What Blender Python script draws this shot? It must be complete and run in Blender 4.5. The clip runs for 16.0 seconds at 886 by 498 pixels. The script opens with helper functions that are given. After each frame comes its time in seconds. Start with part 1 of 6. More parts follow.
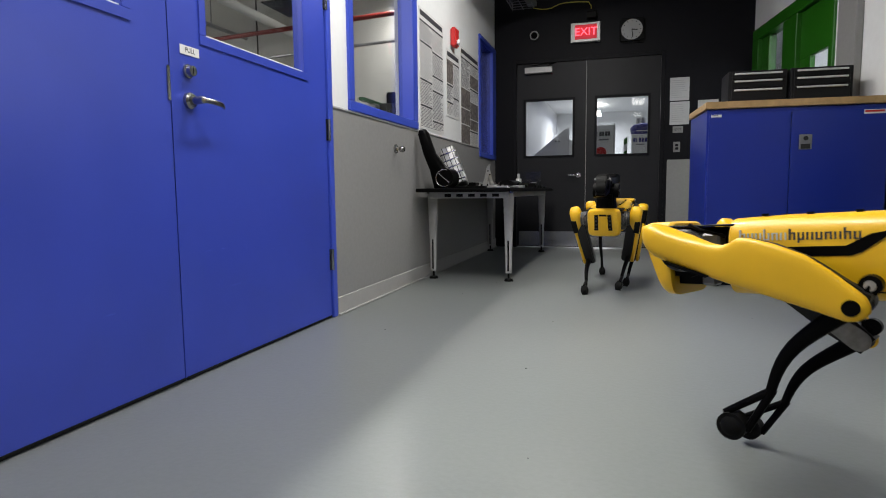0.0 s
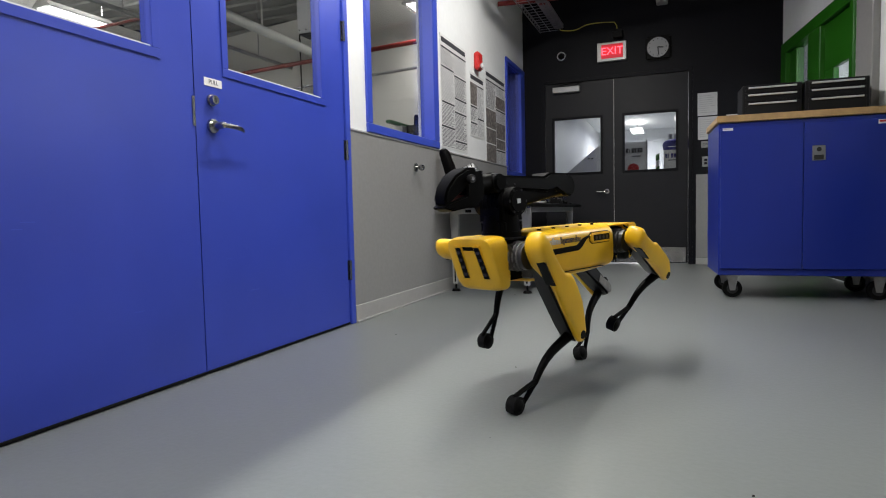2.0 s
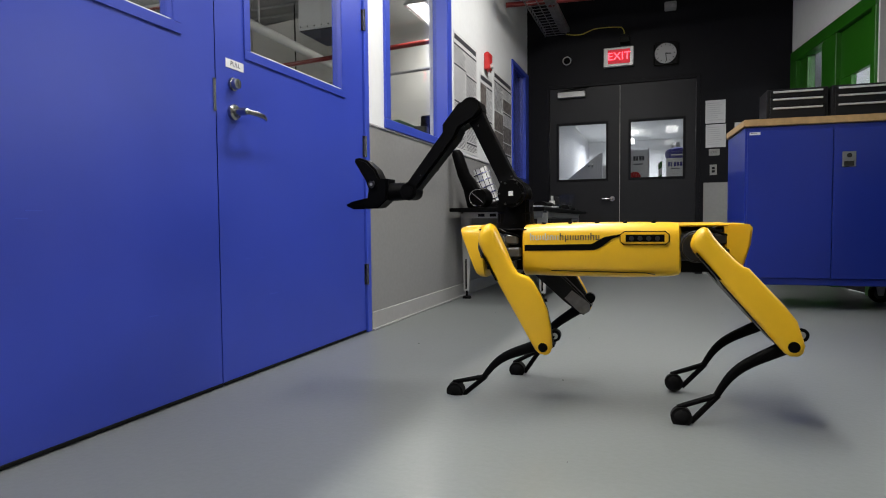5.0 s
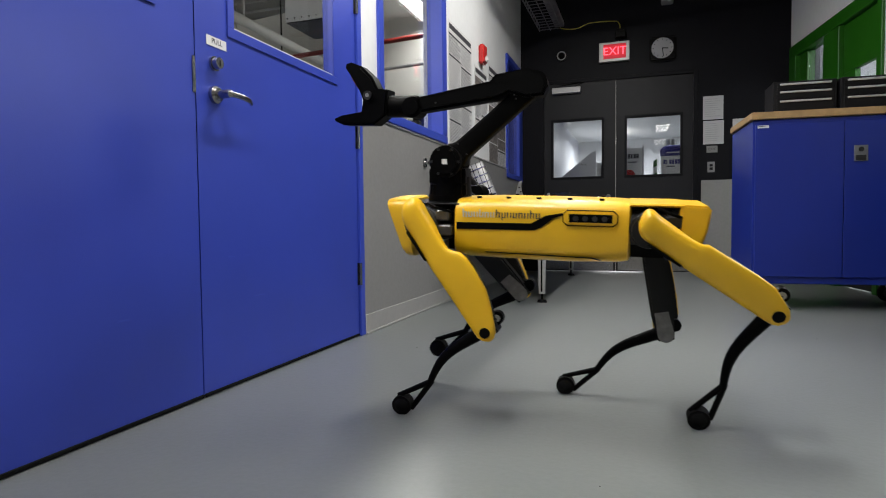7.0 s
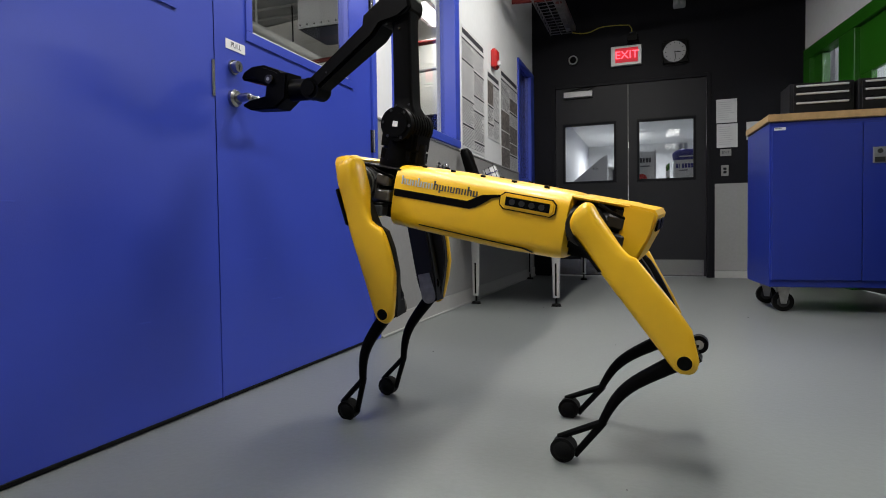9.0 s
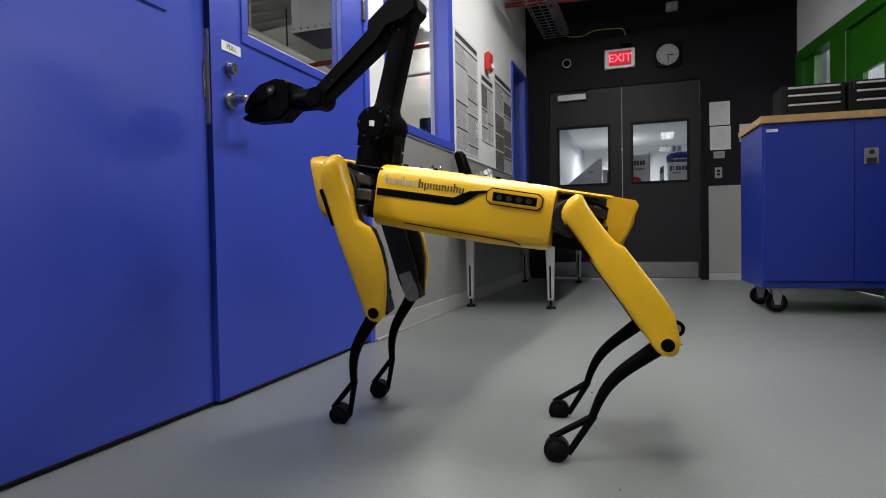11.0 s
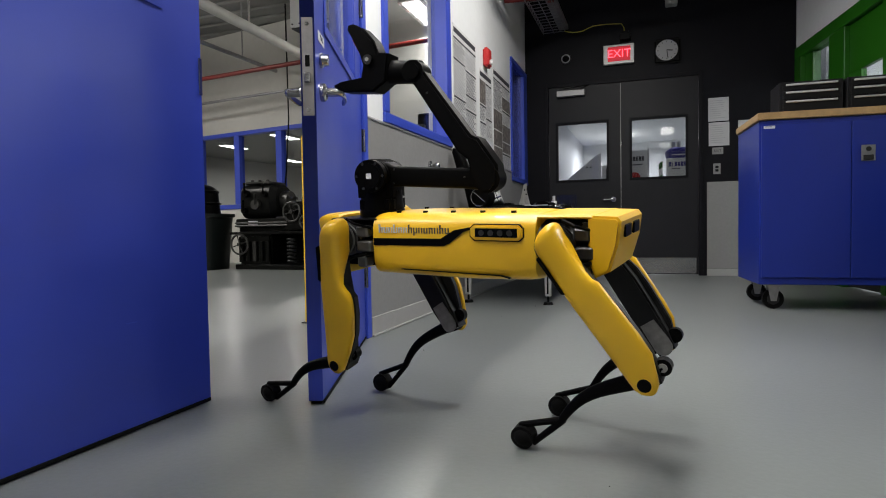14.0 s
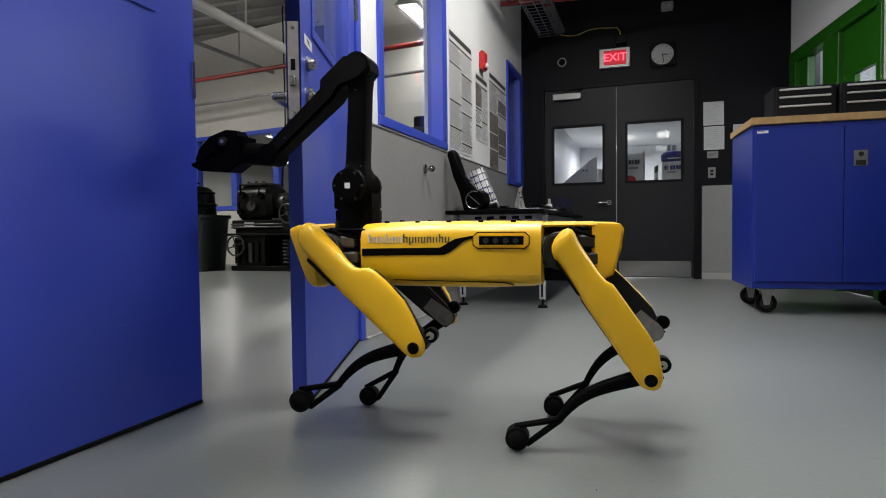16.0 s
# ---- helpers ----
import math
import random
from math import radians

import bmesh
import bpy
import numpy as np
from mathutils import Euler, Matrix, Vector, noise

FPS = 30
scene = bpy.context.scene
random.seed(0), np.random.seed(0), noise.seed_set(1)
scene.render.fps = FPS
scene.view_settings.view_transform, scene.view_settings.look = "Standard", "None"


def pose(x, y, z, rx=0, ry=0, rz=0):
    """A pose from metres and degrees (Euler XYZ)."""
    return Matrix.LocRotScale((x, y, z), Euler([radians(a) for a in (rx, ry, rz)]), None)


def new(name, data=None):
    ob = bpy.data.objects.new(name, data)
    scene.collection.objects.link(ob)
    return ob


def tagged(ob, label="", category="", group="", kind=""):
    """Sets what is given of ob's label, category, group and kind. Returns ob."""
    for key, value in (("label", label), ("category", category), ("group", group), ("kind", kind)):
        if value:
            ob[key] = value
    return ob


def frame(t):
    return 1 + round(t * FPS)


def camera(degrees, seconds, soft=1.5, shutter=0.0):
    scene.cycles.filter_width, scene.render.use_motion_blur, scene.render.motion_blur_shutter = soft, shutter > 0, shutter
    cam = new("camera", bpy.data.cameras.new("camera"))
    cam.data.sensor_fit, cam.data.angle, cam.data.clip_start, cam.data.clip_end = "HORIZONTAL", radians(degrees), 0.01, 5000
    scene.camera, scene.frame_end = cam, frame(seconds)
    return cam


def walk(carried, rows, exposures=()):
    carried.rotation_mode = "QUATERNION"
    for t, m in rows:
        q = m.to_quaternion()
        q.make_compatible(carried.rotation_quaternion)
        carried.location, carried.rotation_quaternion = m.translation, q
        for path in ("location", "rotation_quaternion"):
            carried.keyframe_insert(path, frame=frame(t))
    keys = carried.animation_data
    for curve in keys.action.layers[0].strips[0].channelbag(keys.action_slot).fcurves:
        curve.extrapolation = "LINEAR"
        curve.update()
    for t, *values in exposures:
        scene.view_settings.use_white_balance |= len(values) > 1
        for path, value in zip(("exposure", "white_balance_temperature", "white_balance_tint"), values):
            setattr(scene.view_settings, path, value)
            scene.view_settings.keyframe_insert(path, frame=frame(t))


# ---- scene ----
cam = camera(73.3, 16.0, soft=1.0, shutter=0.4)
PATH = [
    (0.0, pose(1.482, -2.841, 0.663, 84.47, 0.58, 16.97)),
    (0.5, pose(1.582, -2.861, 0.651, 84.46, 0.65, 17.49)),
    (0.8, pose(1.637, -2.894, 0.647, 84.54, 0.49, 17.64)),
    (1.0, pose(1.698, -2.913, 0.633, 84.82, 0.35, 18.25)),
    (1.5, pose(1.756, -2.951, 0.622, 85.68, 0.69, 19.90)),
    (2.0, pose(1.748, -2.956, 0.621, 86.56, 1.27, 21.70)),
    (2.5, pose(1.701, -2.944, 0.618, 86.95, 1.96, 22.73)),
    (3.0, pose(1.662, -2.948, 0.607, 86.92, 2.09, 23.33)),
    (3.5, pose(1.626, -2.954, 0.591, 87.00, 1.70, 23.19)),
    (4.0, pose(1.579, -2.951, 0.586, 87.21, 1.21, 22.15)),
    (6.5, pose(1.356, -2.691, 0.571, 87.41, 0.17, 18.41)),
    (7.0, pose(1.349, -2.693, 0.560, 87.50, 0.58, 18.71)),
    (7.5, pose(1.327, -2.692, 0.554, 87.71, 0.77, 19.14)),
    (8.0, pose(1.312, -2.700, 0.549, 87.94, 0.73, 19.50)),
    (8.5, pose(1.313, -2.700, 0.548, 87.99, 0.64, 19.53)),
    (9.0, pose(1.317, -2.696, 0.548, 88.08, 0.76, 19.58)),
    (11.5, pose(1.327, -2.686, 0.539, 88.49, 1.04, 19.13)),
    (12.0, pose(1.330, -2.682, 0.551, 88.28, 0.66, 19.18)),
    (12.5, pose(1.338, -2.685, 0.550, 88.31, 0.73, 19.11)),
    (13.0, pose(1.341, -2.679, 0.556, 88.17, 0.67, 18.90)),
    (13.5, pose(1.353, -2.698, 0.553, 87.95, 0.84, 19.01)),
    (14.0, pose(1.345, -2.693, 0.548, 87.96, 0.94, 19.19)),
    (14.5, pose(1.349, -2.691, 0.555, 87.97, 0.87, 19.28)),
    (15.0, pose(1.356, -2.698, 0.554, 88.01, 0.79, 19.19)),
    (15.5, pose(1.360, -2.693, 0.553, 88.14, 0.70, 19.06)),
    (16.0, pose(1.363, -2.694, 0.553, 88.14, 0.68, 18.93)),
]
walk(cam, PATH, [(0, -0.1), (4.2, -0.06), (6.3, -0.2), (16, -0.22)])

# ---- light ----
world = bpy.data.worlds.new("world")
scene.world = world
world.use_nodes = True
world.node_tree.nodes["Background"].inputs[0].default_value = (0.75, 0.82, 0.95, 1)
world.node_tree.nodes["Background"].inputs[1].default_value = 0.005


def lamp(name, x, y, z, sx, sy, watts, colour=(1.0, 0.975, 0.925), rx=0.0, ry=0.0):
    data = bpy.data.lights.new(name, "AREA")
    data.shape, data.size, data.size_y, data.energy, data.color = "RECTANGLE", sx, sy, watts, colour
    ob = new(name, data)
    ob.matrix_world = pose(x, y, z, rx, ry, 0)
    return ob


# fluorescent troffers above the corridor, a strip on top of the partition, fixtures over the workshop next door
TROFFERS = [(0.88, -2.1, 2.93, 0.16, 0.9, 46), (0.88, -0.3, 2.93, 0.16, 0.9, 60), (0.95, 1.7, 2.93, 0.16, 0.9, 36), (1.75, -5.2, 2.93, 0.3, 1.2, 18),
            (1.75, -8.0, 2.93, 0.3, 1.2, 8)]
STRIP = (-0.10, -1.1, 3.79, 0.016, 6.0, 80)
SHOP = [(-1.42, 4.6, 0.35), (-5.7, 2.75, 0.9), (-5.2, -2.2, 0.9), (-1.6, -3.2, 0.9)]
FAR = [(-8.96, 10.34), (-6.79, 9.45), (-9.42, 13.8)]
for lx, ly, lz, lsx, lsy, watts in TROFFERS:
    lamp("troffer_light", lx, ly, lz - 0.03, lsx, lsy, watts)
lamp("strip_light", STRIP[0], STRIP[1], STRIP[2] - 0.01, *STRIP[3:]).data.spread = radians(100)
for lx, ly, power in SHOP:
    lamp("shop_light", lx, ly, 3.28, 0.24, 1.0, 118 * power, (1.0, 0.96, 0.9))
    # added upward fill to brighten the roof deck; the fixtures only shine down
    lamp("shop_roof_fill", lx, ly, 3.46, 0.24, 1.0, 90 * power, (1.0, 0.96, 0.9), 180)
for lx, ly in FAR:
    lamp("far_room_light", lx, ly, 2.73, 0.24, 0.8, 75)
# first: added broad fill without a fixture; second: the far ceiling panel
lamp("back_room_light", 1.9, 6.2, 2.9, 2.4, 2.4, 75, (0.95, 0.95, 1.0))
lamp("back_room_light", 0.64, 14.4, 2.735, 0.3, 1.0, 110, (0.95, 0.95, 1.0))
# unseen fill, no fixture, added to whiten the green-framed panes
lamp("side_room_fill", 4.6, 1.8, 2.6, 1.4, 1.8, 150, (0.95, 0.97, 1.0))


# ---- materials ----
def mat(name, colour, rough=0.5, metal=0.0, vary=0.12, scale=8.0, bump=0.0, bump_scale=120.0, spec=0.5, coat=0.0,
        stain=0.0, stain_scale=1.5, random_tint=0.0, rough_vary=0.1):
    """A base colour with fine grain, larger soft stains, roughness variation and relief."""
    m = bpy.data.materials.new(name)
    m.use_nodes = True
    nt = m.node_tree
    b = nt.nodes["Principled BSDF"]
    co = nt.nodes.new("ShaderNodeTexCoord")

    def noise_node(s, detail=4.0):
        n = nt.nodes.new("ShaderNodeTexNoise")
        n.inputs["Scale"].default_value, n.inputs["Detail"].default_value = s, detail
        nt.links.new(co.outputs["Object"], n.inputs["Vector"])
        return n

    def ramp(node, a, z):
        r = nt.nodes.new("ShaderNodeMapRange")
        r.inputs[1].default_value, r.inputs[2].default_value = 0.3, 0.7
        r.inputs[3].default_value, r.inputs[4].default_value = a, z
        nt.links.new(node.outputs[0], r.inputs[0])
        return r

    n1, n2 = noise_node(scale), noise_node(stain_scale, 6.0)
    f1, f2 = ramp(n1, 1 - vary, 1 + vary), ramp(n2, 1 - stain, 1 + stain * 0.5)
    mul = nt.nodes.new("ShaderNodeMath")
    mul.operation = "MULTIPLY"
    nt.links.new(f1.outputs[0], mul.inputs[0])
    nt.links.new(f2.outputs[0], mul.inputs[1])
    last = mul
    if random_tint:
        info = nt.nodes.new("ShaderNodeObjectInfo")
        rr = nt.nodes.new("ShaderNodeMapRange")
        rr.inputs[3].default_value, rr.inputs[4].default_value = 1 - random_tint, 1 + random_tint
        nt.links.new(info.outputs["Random"], rr.inputs[0])
        m2 = nt.nodes.new("ShaderNodeMath")
        m2.operation = "MULTIPLY"
        nt.links.new(mul.outputs[0], m2.inputs[0])
        nt.links.new(rr.outputs[0], m2.inputs[1])
        last = m2
    vm = nt.nodes.new("ShaderNodeVectorMath")
    vm.operation = "SCALE"
    vm.inputs[0].default_value = colour
    nt.links.new(last.outputs[0], vm.inputs["Scale"])
    nt.links.new(vm.outputs[0], b.inputs["Base Color"])
    r2 = ramp(n2, rough - rough_vary * rough, rough + rough_vary * rough)
    nt.links.new(r2.outputs[0], b.inputs["Roughness"])
    b.inputs["Metallic"].default_value = metal
    b.inputs["Specular IOR Level"].default_value = spec
    b.inputs["Coat Weight"].default_value = coat
    b.inputs["Coat Roughness"].default_value = 0.12
    if bump:
        n3 = noise_node(bump_scale, 3.0)
        bp = nt.nodes.new("ShaderNodeBump")
        bp.inputs["Strength"].default_value, bp.inputs["Distance"].default_value = bump, 0.002
        nt.links.new(n3.outputs[0], bp.inputs["Height"])
        nt.links.new(bp.outputs[0], b.inputs["Normal"])
    return m


def glow(name, colour, strength):
    m = bpy.data.materials.new(name)
    m.use_nodes = True
    b = m.node_tree.nodes["Principled BSDF"]
    b.inputs["Base Color"].default_value = (*colour, 1)
    b.inputs["Emission Color"].default_value = (*colour, 1)
    b.inputs["Emission Strength"].default_value = strength
    return m


def glass(name, colour=(0.95, 0.97, 0.98), rough=0.0, clear=0.9):
    m = bpy.data.materials.new(name)
    m.use_nodes = True
    nt = m.node_tree
    out = nt.nodes["Material Output"]
    tr, gl, mx, lw, mp = (nt.nodes.new(k) for k in ("ShaderNodeBsdfTransparent", "ShaderNodeBsdfGlossy", "ShaderNodeMixShader", "ShaderNodeLayerWeight", "ShaderNodeMath"))
    tr.inputs[0].default_value = (*[c * clear for c in colour], 1)
    gl.inputs["Roughness"].default_value = rough
    lw.inputs[0].default_value = 0.5
    mp.operation = "POWER"
    mp.inputs[1].default_value = 5.0
    sc = nt.nodes.new("ShaderNodeMapRange")
    sc.inputs[3].default_value, sc.inputs[4].default_value = 0.03, 0.7
    nt.links.new(lw.outputs["Facing"], mp.inputs[0])
    nt.links.new(mp.outputs[0], sc.inputs[0])
    nt.links.new(sc.outputs[0], mx.inputs[0])
    nt.links.new(tr.outputs[0], mx.inputs[1])
    nt.links.new(gl.outputs[0], mx.inputs[2])
    nt.links.new(mx.outputs[0], out.inputs[0])
    return m


BLUE = mat("blue_door_paint", (0.031, 0.058, 0.43), 0.36, vary=0.03, scale=3, bump=0.1, bump_scale=260, stain=0.08, stain_scale=2.2)
BLUE2 = mat("blue_frame_paint", (0.038, 0.073, 0.49), 0.36, vary=0.03, scale=4, bump=0.06, bump_scale=200, stain=0.06)
CARTBLUE = mat("blue_cabinet_enamel", (0.010, 0.026, 0.25), 0.34, vary=0.03, scale=5, bump=0.1, bump_scale=300, stain=0.06)
WHITE = mat("white_wall_paint", (0.78, 0.79, 0.80), 0.55, vary=0.02, scale=20, bump=0.15, bump_scale=300, stain=0.05)
GREY = mat("grey_wainscot_panel", (0.255, 0.252, 0.248), 0.5, vary=0.04, scale=40, bump=0.12, bump_scale=400, stain=0.05)
LGREY = mat("pale_grey_paint", (0.42, 0.42, 0.43), 0.55, vary=0.03, scale=20, bump=0.1, stain=0.05)
DARK = mat("charcoal_wall_paint", (0.0088, 0.0088, 0.0115), 0.5, spec=0.10, vary=0.05, scale=20, bump=0.12, bump_scale=300, stain=0.08)
DARKDOOR = mat("charcoal_door_paint", (0.018, 0.0182, 0.0215), 0.45, spec=0.18, vary=0.04, scale=10, bump=0.08, bump_scale=260, stain=0.08)
BASE = mat("grey_vinyl_base", (0.36, 0.355, 0.345), 0.4, vary=0.03, scale=30, stain=0.06)
FLOOR = mat("grey_epoxy_floor", (0.165, 0.178, 0.176), 0.33, vary=0.03, scale=60, bump=0.2, bump_scale=60, stain=0.10, stain_scale=0.9, coat=0.03, rough_vary=0.08)
STEEL = mat("brushed_steel", (0.36, 0.36, 0.365), 0.2, metal=1.0, vary=0.08, scale=40, bump=0.1, bump_scale=500, stain=0.1)
ALU = mat("cast_aluminium", (0.50, 0.50, 0.50), 0.38, metal=1.0, vary=0.1, scale=40, bump=0.15, stain=0.15)
ALUPAINT = mat("silver_grey_leg_paint", (0.42, 0.42, 0.42), 0.4, metal=0.3, vary=0.06, scale=30, stain=0.1)
BLACK = mat("black_plastic", (0.0014, 0.0014, 0.0015), 0.42, spec=0.08, vary=0.15, scale=30, bump=0.15, bump_scale=300, stain=0.15)
CARBON = mat("black_arm_shell", (0.002, 0.002, 0.0021), 0.48, spec=0.05, vary=0.12, scale=40, bump=0.12, bump_scale=300, stain=0.2)
RUBBER = mat("black_rubber", (0.003, 0.003, 0.003), 0.75, spec=0.14, vary=0.2, scale=30, bump=0.3, bump_scale=200)
YELLOW = mat("yellow_robot_shell", (0.80, 0.465, 0.010), 0.36, vary=0.03, scale=12, bump=0.08, bump_scale=400, stain=0.06, stain_scale=5, coat=0.15)
GUN = mat("dark_hip_casting", (0.05, 0.05, 0.052), 0.38, metal=0.7, vary=0.15, scale=50, bump=0.2, stain=0.25)
LIGHTMETAL = mat("pale_actuator_casting", (0.45, 0.45, 0.44), 0.4, metal=0.6, vary=0.15, scale=60, bump=0.2, stain=0.25)
GREEN = mat("green_door_paint", (0.014, 0.125, 0.003), 0.4, vary=0.04, scale=10, bump=0.08, stain=0.08)
WOOD = mat("maple_worktop", (0.42, 0.27, 0.12), 0.4, vary=0.12, scale=30, bump=0.1, stain=0.15, stain_scale=6)
MACHINE_GREY = mat("worn_grey_machine_steel", (0.06, 0.06, 0.058), 0.35, metal=0.7, vary=0.2, scale=20, bump=0.2, stain=0.3)
PAPER = mat("white_paper", (0.74, 0.74, 0.74), 0.7, vary=0.02, scale=10)
# white paper with the back wall's shade put into its colour
NOTICE = mat("shaded_white_notice_paper", (0.52, 0.52, 0.53), 0.7, vary=0.04, scale=10)
PHOTO = mat("printed_photo", (0.17, 0.15, 0.14), 0.5, vary=0.75, scale=38, stain=0.5, stain_scale=9)
POSTER = mat("poster_paper", (0.70, 0.70, 0.70), 0.45, vary=0.03, scale=10, stain=0.05)
INK = mat("grey_print", (0.17, 0.17, 0.19), 0.6, vary=0.05)
INKDARK = mat("dark_print", (0.04, 0.04, 0.05), 0.6, vary=0.05)
INKLIGHT = mat("pale_print", (0.38, 0.38, 0.40), 0.6, vary=0.05)
RED = mat("red_enamel", (0.55, 0.02, 0.02), 0.35, vary=0.05, stain=0.1)
ORANGE = mat("red_sprinkler_pipe", (0.20, 0.016, 0.012), 0.4, vary=0.05, stain=0.1)
WIRE = mat("yellow_cable", (0.55, 0.47, 0.05), 0.5)
GALV = mat("galvanised_tray", (0.33, 0.33, 0.34), 0.45, metal=0.8, vary=0.15, scale=20, stain=0.2)
PIPE = mat("white_pipe", (0.55, 0.55, 0.53), 0.5, vary=0.05, stain=0.1)
DECK = mat("corrugated_roof_deck", (0.21, 0.21, 0.205), 0.6, vary=0.1, scale=2, stain=0.15)
SHOPWALL = mat("workshop_wall_paint", (0.55, 0.54, 0.51), 0.6, vary=0.03, stain=0.08, stain_scale=0.7)
BIN = mat("green_plastic_bin", (0.002, 0.0055, 0.005), 0.45, vary=0.1, stain=0.1)
MACHINE = mat("dark_green_machine_paint", (0.0035, 0.0038, 0.0035), 0.33, spec=0.12, vary=0.2, scale=15, bump=0.2, stain=0.3)
EXITRED = glow("exit_letters", (1.0, 0.07, 0.11), 3.2)
TUBE = glow("lamp_diffuser", (1.0, 0.97, 0.92), 6.0)
SHOPTUBE = glow("shop_lamp_diffuser", (1.0, 0.97, 0.92), 5.0)
GLASS = glass("clear_glass", clear=0.93)
FROST = glass("tinted_glass", (0.93, 0.93, 0.97), clear=0.8)
NAVY = mat("navy_print", (0.02, 0.018, 0.20), 0.4)
LEGENDGREY = mat("grey_lettering_bars", (0.52, 0.53, 0.52), 0.5)


# ---- mesh helpers ----
def box(bm, x0, y0, z0, x1, y1, z1, bev=0.0, seg=1):
    r = bmesh.ops.create_cube(bm, size=1.0, matrix=Matrix.Translation(((x0 + x1) / 2, (y0 + y1) / 2, (z0 + z1) / 2)) @ Matrix.Diagonal((abs(x1 - x0), abs(y1 - y0), abs(z1 - z0), 1)))
    if bev:
        es = list({e for v in r["verts"] for e in v.link_edges})
        bmesh.ops.bevel(bm, geom=es, offset=bev, segments=seg, affect="EDGES", clamp_overlap=True)
    return bm


def rod(bm, a, b, r, r2=None, n=16):
    a, b = Vector(a), Vector(b)
    q = (b - a).to_track_quat("Z", "Y").to_matrix().to_4x4()
    bmesh.ops.create_cone(bm, cap_ends=True, segments=n, radius1=r, radius2=r if r2 is None else r2, depth=(b - a).length,
                          matrix=Matrix.Translation((a + b) / 2) @ q)
    return bm


def ball(bm, c, r, sx=1, sy=1, sz=1, n=16):
    bmesh.ops.create_uvsphere(bm, u_segments=n, v_segments=max(6, n // 2), radius=r, matrix=Matrix.Translation(c) @ Matrix.Diagonal((sx, sy, sz, 1)))
    return bm


def ring(bm, c, axis, r, t, n=20, m=8):
    """A torus round an axis."""
    q = Vector(axis).to_track_quat("Z", "Y").to_matrix()
    rows = []
    for i in range(n):
        a = 2 * math.pi * i / n
        row = []
        for j in range(m):
            b = 2 * math.pi * j / m
            p = Vector(((r + t * math.cos(b)) * math.cos(a), (r + t * math.cos(b)) * math.sin(a), t * math.sin(b)))
            row.append(bm.verts.new(Vector(c) + q @ p))
        rows.append(row)
    for i in range(n):
        for j in range(m):
            bm.faces.new((rows[i][j], rows[(i + 1) % n][j], rows[(i + 1) % n][(j + 1) % m], rows[i][(j + 1) % m]))
    return bm


def tube(bm, pts, r, n=8):
    for a, b in zip(pts[:-1], pts[1:]):
        rod(bm, a, b, r, n=n)
    for p in pts[1:-1]:
        ball(bm, p, r, n=n)
    return bm


def loft(bm, sections):
    """Joins closed rings of points of equal count, and caps both ends."""
    rings = [[bm.verts.new(p) for p in s] for s in sections]
    n = len(rings[0])
    for a, b in zip(rings[:-1], rings[1:]):
        for i in range(n):
            bm.faces.new((a[i], a[(i + 1) % n], b[(i + 1) % n], b[i]))
    bm.faces.new(rings[0][::-1])
    bm.faces.new(rings[-1])
    bmesh.ops.recalc_face_normals(bm, faces=bm.faces)
    return bm


def oval(cx, cy, cz, ax, bx, hw, hh, power=2.6, n=20):
    """A rounded-rectangle ring centred at c; ax, bx: its two axis vectors."""
    ax, bx, out = Vector(ax), Vector(bx), []
    for i in range(n):
        a = 2 * math.pi * i / n
        c, s = math.cos(a), math.sin(a)
        u = math.copysign(abs(c) ** (2 / power), c) * hw
        v = math.copysign(abs(s) ** (2 / power), s) * hh
        out.append(Vector((cx, cy, cz)) + ax * u + bx * v)
    return out


def prism(bm, outline, y0, y1, bev=0.0, seg=2):
    """An outline in the x-z plane, drawn out from y0 to y1."""
    a = [bm.verts.new((x, y0, z)) for x, z in outline]
    b = [bm.verts.new((x, y1, z)) for x, z in outline]
    n = len(a)
    fs = [bm.faces.new((a[i], a[(i + 1) % n], b[(i + 1) % n], b[i])) for i in range(n)]
    fa, fb = bm.faces.new(a[::-1]), bm.faces.new(b)
    bmesh.ops.recalc_face_normals(bm, faces=fs + [fa, fb])
    if bev:
        es = list({e for f in (fa, fb) for e in f.edges})
        bmesh.ops.bevel(bm, geom=es, offset=bev, segments=seg, affect="EDGES", clamp_overlap=True)
    return bm


def mesh_of(bm, material, smooth=True):
    me = bpy.data.meshes.new("mesh")
    bm.normal_update()
    if smooth:
        for f in bm.faces:
            f.smooth = True
        for e in bm.edges:
            if len(e.link_faces) == 2 and e.calc_face_angle(0) > 0.6:
                e.smooth = False
    bm.to_mesh(me)
    bm.free()
    me.materials.append(material)
    return me


def part(name, bm, material, parent=None, label="", m=None):
    ob = new(name, mesh_of(bm, material))
    if parent:
        ob.parent = parent
    if m is not None:
        ob.matrix_basis = m
    if label:
        ob["label"] = label
    return ob


def thing(name, label, category, group="", m=None, kind=""):
    ob = tagged(new(name), label, category, group, kind)
    ob.empty_display_size = 0.1
    if m is not None:
        ob.matrix_basis = m
    return ob


def solid(name, bm, material, label, category, group="", m=None, kind=""):
    ob = part(name, bm, material, None, "", m)
    return tagged(ob, label, category, group, kind)


def B():
    return bmesh.new()


# ---- structure ----
DY = 4.12          # back wall
CEIL = 3.95
PARTITION = 3.35   # top of the left partition, open above
HINGE, SEAM, LEAF = -0.03, -1.139, 1.106
DOOR_H = 2.16
LEFT_END = SEAM - LEAF - 0.01   # far hinge of the other leaf


